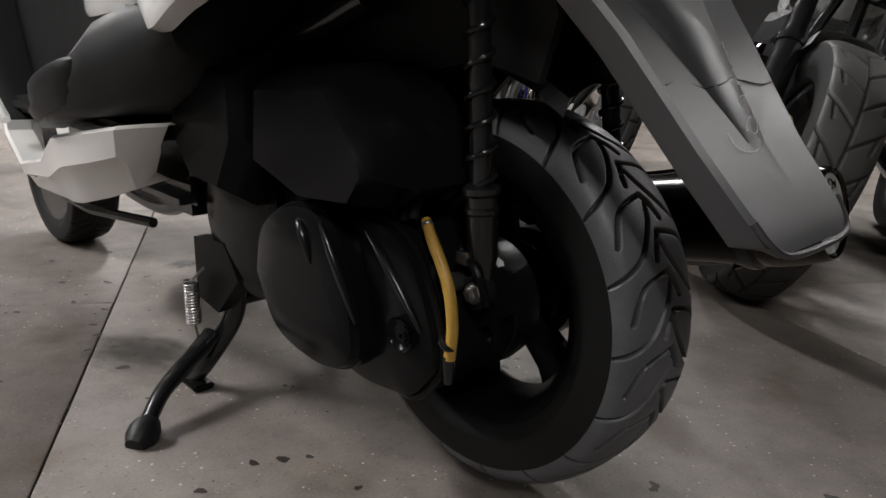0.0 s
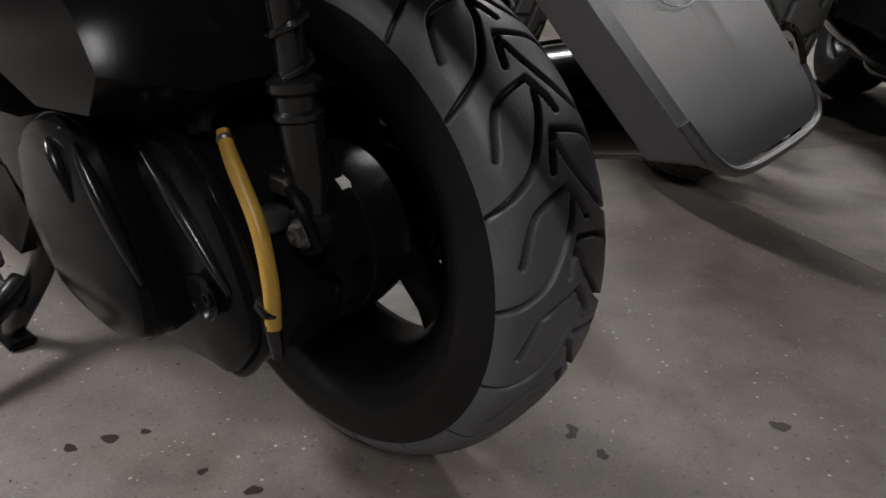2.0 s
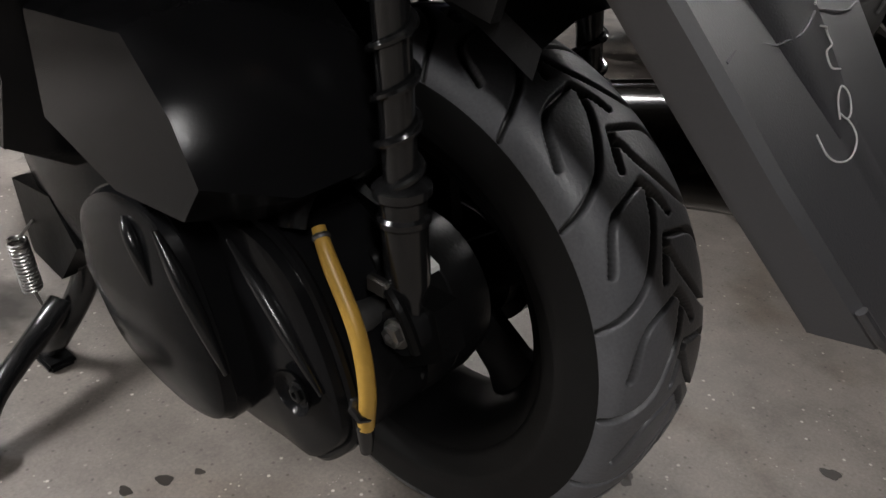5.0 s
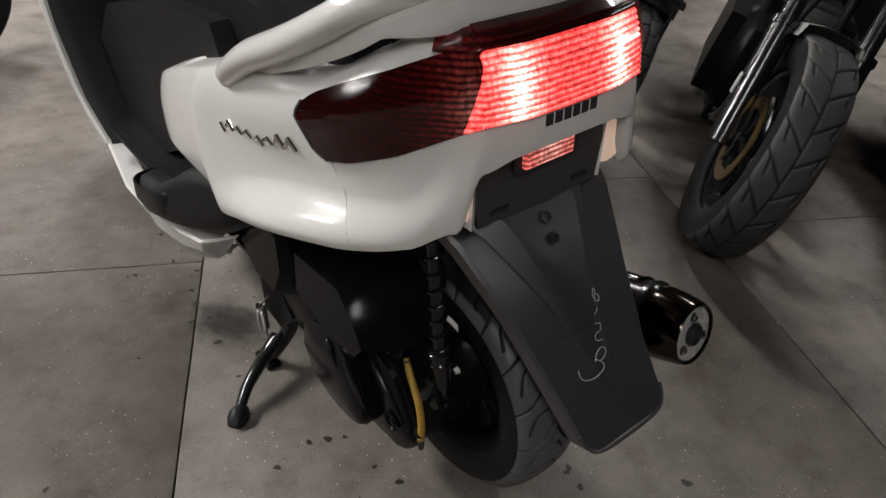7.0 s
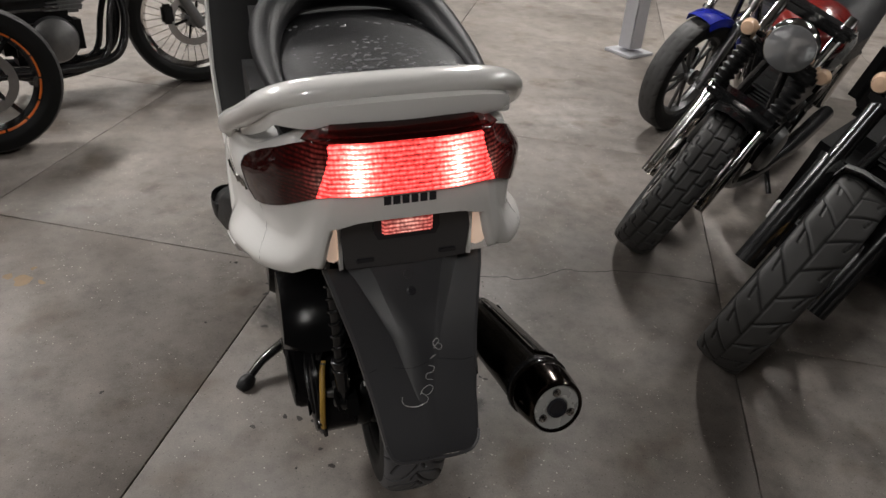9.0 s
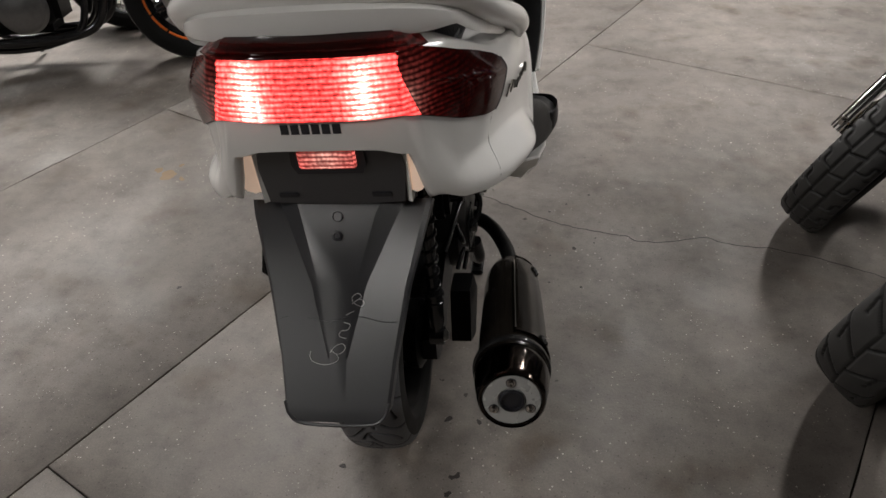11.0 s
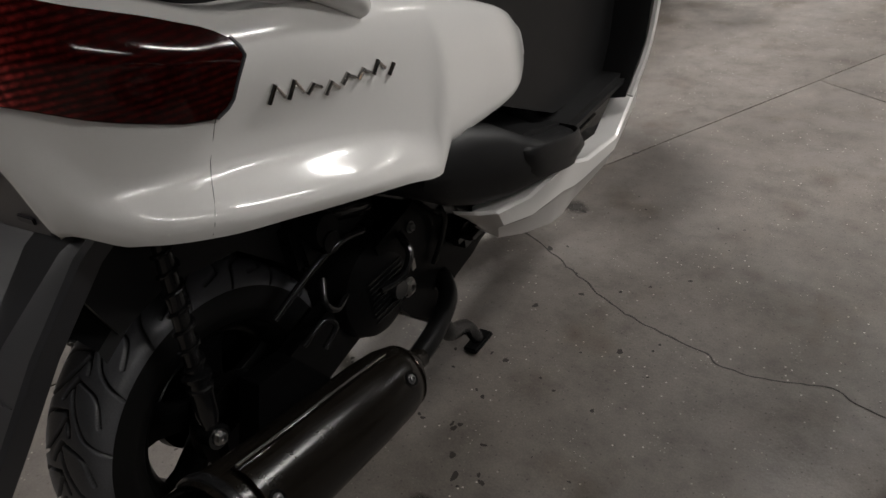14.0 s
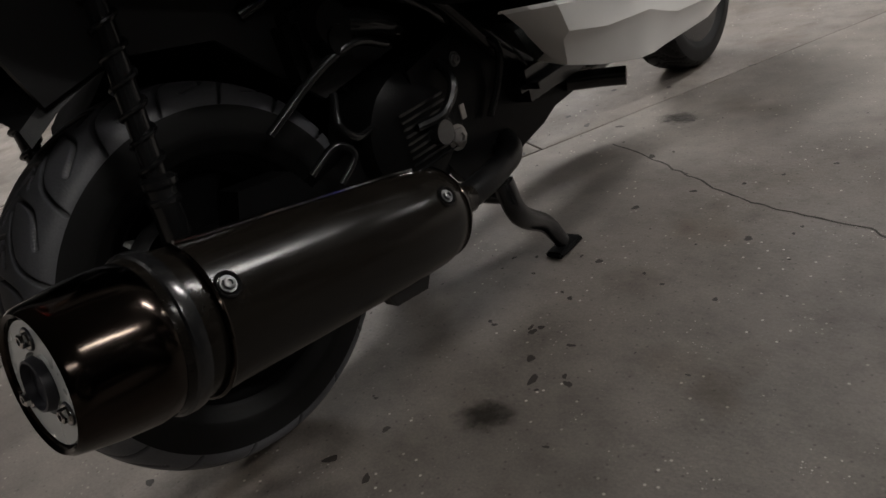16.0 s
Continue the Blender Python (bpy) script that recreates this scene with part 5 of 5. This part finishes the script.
def wheel(bike, R, hw, bead, at, turn, lines, kind, pitches, tape=None, fine=True, disc=STEEL):
    m = turn @ Matrix.Translation(at)
    t = tyre(R, hw, bead, "tyre", bike, m, pitches, lines, per=36 if fine else 12, across=48 if fine else 16, half=0.0034, rubber=DARKRUBBER)
    metal = {"spoke": CHROME, "alloy": ALUMINIUM, "black": GLOSSBLACK}[kind]
    b = bead
    rim = part("rim", lathe([(b, -hw * 0.62), (b + 0.008, -hw * 0.66), (b + 0.006, -hw * 0.5), (b - 0.012, -hw * 0.36), (b - 0.018, 0), (b - 0.012, hw * 0.36), (b + 0.006, hw * 0.5), (b + 0.008, hw * 0.66), (b, hw * 0.62), (b - 0.014, hw * 0.52), (b - 0.03, 0), (b - 0.014, -hw * 0.52), (b, -hw * 0.62)], 64, m, closed=False), metal, bike)
    part("hub", lathe([(0.0, -0.07), (0.016, -0.07), (0.018, -0.05), (0.042, -0.045), (0.03, 0), (0.042, 0.045), (0.018, 0.05), (0.016, 0.07), (0.0, 0.07)], 28, m), ALUMINIUM if kind != "black" else GLOSSBLACK, rim)
    part("brake_disc", lathe([(0.094, 0.058), (0.132, 0.058), (0.132, 0.063), (0.094, 0.063), (0.094, 0.058)], 48, m, closed=False), disc, rim)
    for k in range(6):
        an = k * math.pi / 3
        part("disc_arm", tube([m @ Vector((0.058, 0.03 * math.cos(an), 0.03 * math.sin(an))), m @ Vector((0.060, 0.10 * math.cos(an + 0.2), 0.10 * math.sin(an + 0.2)))], 0.007, 6), GLOSSBLACK, rim)
    if kind == "spoke":
        for k in range(36):
            a = 2 * math.pi * k / 36
            sg = 1 if k % 2 else -1
            a2 = a + (0.35 if k % 4 < 2 else -0.35)
            part("spoke", tube([m @ Vector((sg * 0.04, 0.04 * math.cos(a2), 0.04 * math.sin(a2))), m @ Vector((0, (b - 0.02) * math.cos(a), (b - 0.02) * math.sin(a)))], 0.0022, 5), CHROME, rim)
    else:
        n = 10 if kind == "alloy" else 7
        for k in range(n):
            a = 2 * math.pi * k / n + (0.12 if k % 2 else -0.12) * (kind == "alloy")
            ends = [m @ Vector((0, r * math.cos(a), r * math.sin(a))) for r in (0.03, b * 0.5, b - 0.018)]
            part("spoke", tube(ends, [0.014, 0.009, 0.011], 8), metal, rim)
    if tape:
        for sg in (-1, 1):
            for k in range(14):
                arc = [m @ Vector((sg * hw * 0.66, (b - 0.002) * math.cos(a), (b - 0.002) * math.sin(a))) for a in (2 * math.pi * (k + 0.9 * q / 8) / 14 for q in range(9))]
                part("rim_tape", tube(arc, 0.0075, 6), tape, rim)
    return t


def motorcycle(label, x, y, heading, lean, steer, R=0.31, hw=0.055, bead=0.22, kind="alloy", lines=RIBS, pitches=24, fork=CHROME, slider=ALUMINIUM, tank=RED, fender=None, tape=None, rake=27, wheelbase=1.42, shield=None, mark=None, fine=True, disc=STEEL, low=False, fork_r=0.02, gaiter=False, wet=72, bulk=False):
    bike = empty("motorcycle", pose(x, y, 0, 0, lean, heading))
    tagged(bike, label, "motorcycle", "motorcycles parked in rows")
    ax = Vector((0, 0, R + 0.004))
    up = Vector((0, -math.sin(radians(rake)), math.cos(radians(rake))))
    st = Matrix.Translation(ax) @ Matrix.Rotation(radians(steer), 4, up) @ Matrix.Translation(-ax)
    wheel(bike, R, hw, bead, ax, st, lines, kind, pitches, tape, fine, disc)
    for sg in (-1, 1):
        a = ax + Vector((sg * (hw + 0.045), 0.02, 0))
        leg = part("fork_leg", tube([st @ (a + up * -0.03), st @ (a + up * 0.33)], [fork_r * 1.35, fork_r * 1.35], 16), slider, bike)
        part("fork_tube", tube([st @ (a + up * 0.32), st @ (a + up * 0.78)], fork_r, 16), fork, leg)
        part("dust_cap", tube([st @ (a + up * 0.325), st @ (a + up * 0.345)], fork_r * 1.55, 16), GLOSSBLACK, leg)
        part("axle_clamp", box((0.03, 0.06, 0.05), st @ (a + Vector((0, 0.0, 0))), 0.008), slider, leg)
        if gaiter:
            prof = [(fork_r * (1.25 if k % 2 else 1.75), 0.012 * k) for k in range(16)]
            part("gaiter", lathe(prof, 16, along(st @ (a + up * 0.36), st @ (a + up * 0.7))), PLASTIC, leg, "black rubber fork gaiter")
            part("cap_ring", tube([st @ (a + up * 0.30), st @ (a + up * 0.36)], fork_r * 1.7, 16), CHROME, leg)
        if mark and sg == mark:
            part("reflector", box((0.008, 0.022, 0.06), st @ (a + up * 0.14 + Vector((sg * (fork_r * 1.35 + 0.002), 0, 0))), 0.002), WHITE, leg, "small white reflector")
    for d, h in ((0.55, 0.05), (0.72, 0.04)):
        part("fork_bridge", box((2 * hw + 0.17, 0.09, h), st @ (ax + Vector((0, 0.02, 0)) + up * d), 0.012), GLOSSBLACK, bike)
    if fender:
        rings = []
        for k in range(15):
            ang = math.radians(wet + (167 - wet) * k / 14)
            r = R + 0.025
            rings.append([st @ (ax + Vector((u * (hw + 0.018), -(r - d) * math.cos(ang) * -1, (r - d) * math.sin(ang)))) for u, d in ((-1, 0.05), (-0.9, 0.012), (-0.4, 0), (0.4, 0), (0.9, 0.012), (1, 0.05))])
        part("front_fender", skin(rings, closed=False, caps=False), fender, bike)
    if gaiter:
        part("fork_brace", box((2 * hw + 0.16, 0.10, 0.05), st @ (ax + up * 0.36 + Vector((0, 0.045, 0))), 0.018), GLOSSBLACK, bike)
        part("brace_badge", box((0.07, 0.008, 0.018), st @ (ax + up * 0.375 + Vector((0, 0.098, 0))), 0.003), CHROME, bike)
    part("caliper", box((0.04, 0.06, 0.10), st @ (ax + Vector((0.075, -0.13, 0.04))), 0.012), GLOSSBLACK, bike)
    hd = ax + up * 0.62 + Vector((0, 0.12, 0))
    lampm = along(st @ hd, st @ (hd + Vector((0, -0.2, 0.02))))
    lamp = part("headlight", lathe([(0.0, -0.012), (0.06, -0.008), (0.085, 0.0), (0.092, 0.012), (0.088, 0.05), (0.06, 0.12), (0.0, 0.14)], 32, lampm), CHROME, bike)
    part("glass", lathe([(0.0, -0.02), (0.05, -0.016), (0.082, -0.004), (0.084, 0.002)], 32, lampm), GLASS, lamp)
    for sg in (-1, 1):
        p = st @ (hd + Vector((sg * 0.15, -0.05, -0.03)))
        ind = part("indicator", lathe([(0.0, -0.03), (0.022, -0.026), (0.03, 0.0), (0.022, 0.03), (0.0, 0.04)], 16, along(p, p + Vector((0, -0.1, 0)))), AMBER, bike)
        part("stalk", tube([p, st @ (hd + Vector((sg * 0.06, -0.06, -0.03)))], 0.008, 8), GLOSSBLACK, ind)
        part("handlebar", tube(spline([st @ (ax + up * 0.80 + Vector((0, 0, 0.02))), st @ (ax + up * 0.86 + Vector((sg * 0.16, 0, 0.05))), st @ (ax + up * 0.86 + Vector((sg * 0.36, -0.12, 0.04)))], 5), 0.012, 10), CHROME, bike)
    # frame, engine, tank, seat, exhaust, rear wheel
    wb = -wheelbase
    head = ax + up * 0.62
    for sg in (-1, 1):
        part("frame_tube", tube(spline([head + Vector((sg * 0.02, 0, -0.02)), (sg * 0.09, -0.42, 0.42), (sg * 0.11, -0.52, 0.18), (sg * 0.12, -0.90, 0.16), (sg * 0.12, -1.0, 0.42)], 6), 0.016, 12), GLOSSBLACK, bike)
        part("rocker_tube", tube([(sg * 0.09, wb, R + 0.004), (sg * 0.09, -0.90, 0.34)], 0.02, 10), GLOSSBLACK, bike)
        part("shock", tube([(sg * 0.12, wb, R + 0.03), (sg * 0.12, wb + 0.18, 0.68)], 0.024, 12), CHROME, bike)
    eng = part("engine", box((0.26, 0.36, 0.24), (0, -0.74, 0.32), 0.05, seg=3), ENGINE, bike)
    for sg in (-1, 1):
        part("side_case", lathe([(0.0, sg * 0.165), (0.07, sg * 0.163), (0.10, sg * 0.15), (0.11, sg * 0.12)], 32, Matrix.Translation((0, -0.70, 0.31))), ALUMINIUM, eng)
    for k in range(9):
        part("fin", box((0.20 - 0.004 * k, 0.17, 0.006), (0, -0.63 + 0.008 * k, 0.44 + 0.017 * k), 0.002), ALUMINIUM, eng)
    part("cylinder", box((0.14, 0.13, 0.18), (0, -0.60, 0.51), 0.02), ALUMINIUM, eng)
    part("head_cover", box((0.17, 0.16, 0.07), (0, -0.555, 0.62), 0.02), ALUMINIUM, eng)
    for sg in (-1, 1):
        part("exhaust_pipe", tube(spline([(sg * 0.06, -0.50, 0.56), (sg * 0.075, -0.38, 0.52), (sg * 0.09, -0.36, 0.36), (sg * 0.10, -0.44, 0.20), (sg * 0.14, -0.70, 0.17), (sg * 0.16, -1.0, 0.20), (sg * 0.17, -1.55, 0.28)], 6), [0.021] * 30 + [0.030, 0.036, 0.040, 0.04, 0.04, 0.04, 0.036], 14), CHROME if not low else GLOSSBLACK, bike)
    rings = []
    for yy, w, z0, h in ((-0.36, 0.05, 0.83, 0.05), (-0.42, 0.12, 0.76, 0.17), (-0.58, 0.145, 0.74, 0.22), (-0.76, 0.12, 0.75, 0.17), (-0.88, 0.07, 0.77, 0.08)):
        rings.append([Vector((w * math.cos(a), yy, z0 + h / 2 + h / 2 * math.sin(a))) for a in (2 * math.pi * k / 20 for k in range(20))])
    tk = part("fuel_tank", skin(rings), tank, bike)
    for sg in (-1, 1):
        part("tank_panel", lathe([(0.0, sg * 0.150), (0.06, sg * 0.146), (0.09, sg * 0.128)], 28, Matrix.Translation((0, -0.58, 0.82))), SILVER, tk)
    part("seat", skin([[Vector((w * u, yy, z - 0.05 * abs(u) ** 3 - (0.07 if abs(u) == 1 else 0))) for u in (-1, -0.9, -0.5, 0, 0.5, 0.9, 1)] for yy, w, z in ((-0.84, 0.09, 0.82), (-1.0, 0.13, 0.79), (-1.2, 0.14, 0.80), (-1.35, 0.12, 0.85), (-1.55, 0.10, 0.87))], closed=False, caps=False), SEATMAT, bike)
    if bulk:
        # dark bulk added, mostly out of view, to widen the bike's floor shadow
        for sg in (-1, 1):
            part("shadow_side_bulk", box((0.20, 0.46, 0.34), (sg * 0.26, -1.38, 0.56), 0.06, seg=3), PLASTIC, bike)
        part("shadow_low_bulk", box((0.46, 0.70, 0.46), (0, -0.76, 0.38), 0.09, seg=3), ENGINE, bike)
    if low:
        part("battery_box", box((0.20, 0.50, 0.26), (0, -0.84, 0.58), 0.04), PLASTIC, bike)
    part("side_cover", box((0.24, 0.26, 0.22), (0, -1.02, 0.60), 0.04), GLOSSBLACK, bike)
    wheel(bike, R * 0.98, hw * 1.15, bead * 0.96, Vector((0, wb, R * 0.98)), Matrix(), RIBS, kind, 18, tape, False)
    part("rear_fender", skin([[Vector((u * 0.09, wb - (R + 0.04) * math.cos(a), R + (R + 0.04) * math.sin(a) - 0.03 * (abs(u) > 0.9))) for u in (-1, -0.8, 0, 0.8, 1)] for a in (math.radians(30 + 110 * k / 10) for k in range(11))], closed=False, caps=False), GLOSSBLACK, bike)
    part("kick_prop", tube([(-0.13, -0.85, 0.20), (-0.24, -0.80, 0.02 + 0.24 * math.sin(radians(abs(lean))))], 0.012, 10), GLOSSBLACK, bike)
    return bike


def heading_of(dx, dy):
    return math.degrees(math.atan2(-dx, dy))


motorcycle("dark motorcycle with chrome forks, block tread front tyre", 1.17, 0.95, heading_of(-0.80, -0.60), -19, 12, R=0.305, hw=0.066, bead=0.225, kind="spoke", lines=BLOCKS, pitches=26, tank=RED, fender=GLOSSBLACK, slider=CHROME, gaiter=True, low=True, wet=84)
motorcycle("dark cruiser with silver front fender, chevron tread front tyre", 1.15, 0.27, heading_of(-0.85, -0.52), -16, 6, R=0.332, hw=0.072, bead=0.225, kind="black", lines=CHEVRON, pitches=22, fork=GLOSSBLACK, slider=GLOSSBLACK, tank=SILVER, fender=SILVER, mark=1, disc=GOLD, fork_r=0.026, low=True, wet=98, bulk=True)
motorcycle("black motorcycle standing in shade at the end of the row", 1.36, -0.42, heading_of(-0.85, -0.52), -14, 0, R=0.315, hw=0.066, kind="black", fork=GLOSSBLACK, slider=GLOSSBLACK, tank=GLOSSBLACK, fender=GLOSSBLACK, fine=False, low=True, bulk=True)
motorcycle("blue motorcycle with black alloy wheels, parked in the row", 1.90, 2.06, heading_of(-0.90, -0.43), -10, 0, R=0.31, kind="alloy", tank=BLUE, fender=BLUE, fine=False)
motorcycle("black motorcycle with orange rim tape on black wheels", -1.34, 2.02, heading_of(0.95, 0.31), -8, 0, R=0.305, kind="black", tape=ORANGE, tank=GLOSSBLACK, fender=GLOSSBLACK, slider=CHROME, fine=False, low=True)
motorcycle("dark motorcycle with chrome wire wheels", -0.53, 2.90, heading_of(0.93, 0.36), -9, -8, R=0.335, bead=0.26, kind="spoke", tank=GLOSSBLACK, fender=None, fine=False, low=True)

# ---- post in the row ----
post = tagged(empty("steel_post", pose(2.33, 3.36, 0, 0, 0, 20)), "grey galvanised steel post standing on the floor", "post")
part("column", box((0.12, 0.12, 6.44), (0, 0, 3.26), 0.008), PILLAR, post)
part("base_plate", box((0.24, 0.24, 0.02), (0, 0, 0.010), 0.004), PILLAR, post)


# ---- stains and cracks lying on the floor ----
def blot(x, y, r, seed):
    rnd = random.Random(seed)
    ph = [rnd.uniform(0, 6.28) for _ in range(3)]
    st = rnd.uniform(0.5, 1.0)
    r *= 0.8
    tw = rnd.uniform(0, 3.14)
    ring = []
    for k in range(18):
        a = 2 * math.pi * k / 18
        q = r * (1 + 0.18 * math.sin(2 * a + ph[0]) + 0.12 * math.sin(3 * a + ph[1]) + 0.08 * math.sin(5 * a + ph[2]))
        u, v = q * math.cos(a), q * st * math.sin(a)
        ring.append(Vector((x + u * math.cos(tw) - v * math.sin(tw), y + u * math.sin(tw) + v * math.cos(tw), 0)))
    bm = bmesh.new()
    bm.faces.new([bm.verts.new(p + Vector((0, 0, 0.0004))) for p in ring])
    return bm


SPOTS = [(0.241, 0.282, 0.011), (0.271, 0.244, 0.013), (0.321, 0.256, 0.010), (0.308, 0.268, 0.006), (0.279, 0.331, 0.008), (0.206, 0.338, 0.008), (0.212, 0.352, 0.008), (0.197, 0.346, 0.008), (0.137, 0.330, 0.006), (0.125, 0.335, 0.005),
         (0.087, 0.962, 0.013), (0.060, 1.177, 0.018), (0.085, 1.160, 0.012), (0.030, 1.150, 0.008), (0.165, 0.742, 0.009), (0.240, 0.828, 0.009), (0.044, 0.513, 0.006), (0.083, 0.529, 0.006), (0.160, 0.556, 0.006), (0.198, 0.550, 0.009),
         (0.397, 0.688, 0.009), (0.112, -0.005, 0.012), (0.143, 0.073, 0.007), (0.184, -0.006, 0.011), (0.211, 0.436, 0.006), (0.190, 0.447, 0.005), (-0.071, 1.368, 0.010), (-0.103, -0.164, 0.011), (0.080, 1.530, 0.012), (0.153, -0.158, 0.011),
         (0.142, -0.164, 0.009), (0.138, -0.207, 0.010), (0.329, -0.326, 0.013), (-0.260, 0.204, 0.011), (-0.223, 0.190, 0.011), (-0.180, 0.072, 0.007), (-0.345, 0.182, 0.009), (-0.103, 0.395, 0.006), (-0.226, 0.924, 0.012), (-0.161, 1.107, 0.014),
         (-0.301, 0.472, 0.008), (-0.218, 1.344, 0.010), (-0.373, 0.993, 0.010), (-0.272, 0.845, 0.010), (-0.320, 0.720, 0.009), (-0.070, 1.108, 0.012), (-0.245, 1.155, 0.010), (-0.264, 1.002, 0.010), (-0.159, 0.011, 0.012), (-0.190, 0.175, 0.007),
         (-0.246, 0.020, 0.006), (-0.739, 0.384, 0.008), (-0.281, 0.786, 0.012), (-0.275, 0.710, 0.010), (-0.253, 0.657, 0.011), (-0.294, 0.611, 0.013), (0.110, 0.480, 0.005)]
bm = None
for i, (sx, sy, sr) in enumerate(SPOTS):
    bm = blot(sx, sy, sr, i) if bm is None else merge(bm, blot(sx, sy, sr, i))
rnd = random.Random(5)
for i in range(60):
    bm = merge(bm, blot(rnd.uniform(-0.5, 0.5), rnd.uniform(0.1, 1.3), rnd.uniform(0.002, 0.006), 100 + i))
tagged(part("oil_spots", bm, OIL), "small dark oil drops dried on the concrete", "stain", kind="stuff")


def soaked(name, col, strength):
    """Dried oil that thins out towards its ragged rim, on a unit disc."""
    m = mat(name, col, 0.55, var=0.4, scale=3)
    nt = m.node_tree
    tc = nt.nodes.new("ShaderNodeTexCoord")
    ln = nt.nodes.new("ShaderNodeVectorMath")
    ln.operation = "LENGTH"
    ns = nt.nodes.new("ShaderNodeTexNoise")
    ns.inputs["Scale"].default_value, ns.inputs["Detail"].default_value = 2.6, 6.0
    nt.links.new(tc.outputs["Object"], ns.inputs["Vector"])
    nt.links.new(tc.outputs["Object"], ln.inputs[0])
    a = nt.nodes.new("ShaderNodeMath")
    a.operation = "SUBTRACT"
    nt.links.new(ns.outputs["Fac"], a.inputs[0])
    nt.links.new(ln.outputs["Value"], a.inputs[1])
    mr = nt.nodes.new("ShaderNodeMapRange")
    mr.inputs[1].default_value, mr.inputs[2].default_value, mr.inputs[4].default_value = -0.40, 0.25, strength
    nt.links.new(a.outputs[0], mr.inputs[0])
    nt.links.new(mr.outputs[0], nt.nodes["Principled BSDF"].inputs["Alpha"])
    return m


SOAKED = soaked("soaked_oil", (0.020, 0.016, 0.012), 0.72)
for x, y, sx, sy, turn in ((0.254, 0.157, 0.055, 0.040, 30), (-0.24, 0.66, 0.10, 0.16, 20), (0.05, 1.17, 0.06, 0.05, 0)):
    disc = bmesh.new()
    disc.faces.new([disc.verts.new((math.cos(k * math.pi / 16), math.sin(k * math.pi / 16), 0)) for k in range(32)])
    patch = part("oil_patch", disc, SOAKED)
    patch.matrix_world = pose(x, y, 0.0003, 0, 0, turn) @ Matrix.Diagonal((sx, sy, 1, 1))
    tagged(patch, "dark soaked oil stain on the concrete", "stain", kind="stuff")
tagged(part("rust_patch", merge(blot(-1.05, 0.98, 0.040, 77), blot(-1.10, 1.01, 0.022, 78), blot(-0.99, 0.96, 0.018, 79), blot(-1.03, 1.05, 0.012, 80)), RUST), "faint rust coloured stain on the concrete", "stain", kind="stuff")
CRACK_LINE = [(-0.04, 1.01), (0.12, 0.936), (0.27, 0.85), (0.38, 0.805), (0.468, 0.783), (0.545, 0.767), (0.605, 0.742), (0.71, 0.757), (0.78, 0.781), (0.831, 0.768), (0.888, 0.752), (0.98, 0.745), (1.15, 0.69), (1.33, 0.60)]
cr = []
for p in spline([(a, b, 0) for a, b in CRACK_LINE], 8):
    cr.append(p + Vector((0.008 * noise.noise(p * 31), 0.010 * noise.noise(p * 27 + Vector((3, 1, 0))), 0)))
left = [p + Vector((0.3, 1, 0)).normalized() * (0.0021 + 0.0016 * noise.noise(p * 60)) for p in cr]
right = [p - Vector((0.3, 1, 0)).normalized() * (0.0021 + 0.0016 * noise.noise(p * 47)) for p in cr]
tagged(part("floor_crack", skin([[p + Vector((0, 0, 0.0004)) for p in left], [p + Vector((0, 0, 0.0009)) for p in cr], [p + Vector((0, 0, 0.0004)) for p in right]], closed=False, caps=False), CRACK), "thin meandering crack in the concrete", "crack", kind="stuff")


# ---- floor slabs, laid in staggered strips ----
floor = tagged(new("floor"), "bare worn concrete floor in staggered slabs", "floor", kind="structure")
AX_A, AX_P = Vector((0.432, 0.902, 0)), Vector((0.902, -0.432, 0))
EDGES = [-15.0, -12.3, -10.8, -9.3, -7.8, -6.3, -4.85, -3.35, -1.81, -0.590, 0.925, 2.4, 3.9, 5.4, 6.9, 8.4, 9.9, 11.4, 14.5]
GAP = 0.0022
for i, (p0, p1) in enumerate(zip(EDGES, EDGES[1:])):
    first = (0.78 if i % 2 == 0 else 2.245) - 2.80 * 5
    q = first
    while q < 16:
        q0, q1 = q, q + 2.80
        c = AX_P * ((p0 + p1) / 2) + AX_A * ((q0 + q1) / 2)
        if -16 < c.x < 16 and -14 < c.y < 18:
            bv, lo, hi = 0.0025, [], []
            corners = [(p0 + GAP, q0 + GAP), (p1 - GAP, q0 + GAP), (p1 - GAP, q1 - GAP), (p0 + GAP, q1 - GAP)]
            for (a0, b0), (a1, b1) in zip(corners, corners[1:] + corners[:1]):
                steps = max(2, int(math.hypot(a1 - a0, b1 - b0) / (0.04 if c.length < 4 else 0.4)))
                for k in range(steps):
                    a, b = a0 + (a1 - a0) * k / steps, b0 + (b1 - b0) * k / steps
                    v = AX_P * a + AX_A * b
                    chip = 0.0008 * noise.noise(v * 9) + 0.0010 * noise.noise(v * 31 + Vector((i, 0, 5)))
                    inward = (AX_A if b0 == b1 and a1 > a0 else -AX_A if b0 == b1 else -AX_P if b1 > b0 else AX_P)
                    lo.append(v + inward * chip - c)
                    hi.append(v + inward * (chip + bv + 0.0012 * abs(noise.noise(v * 23))) - c)
            bm = skin([[v + Vector((0, 0, -0.016)) for v in lo], [v + Vector((0, 0, -0.002)) for v in lo], hi])
            slab = part("slab", bm, CONCRETE, floor)
            slab.matrix_local = Matrix.Translation(c)
        q += 2.80
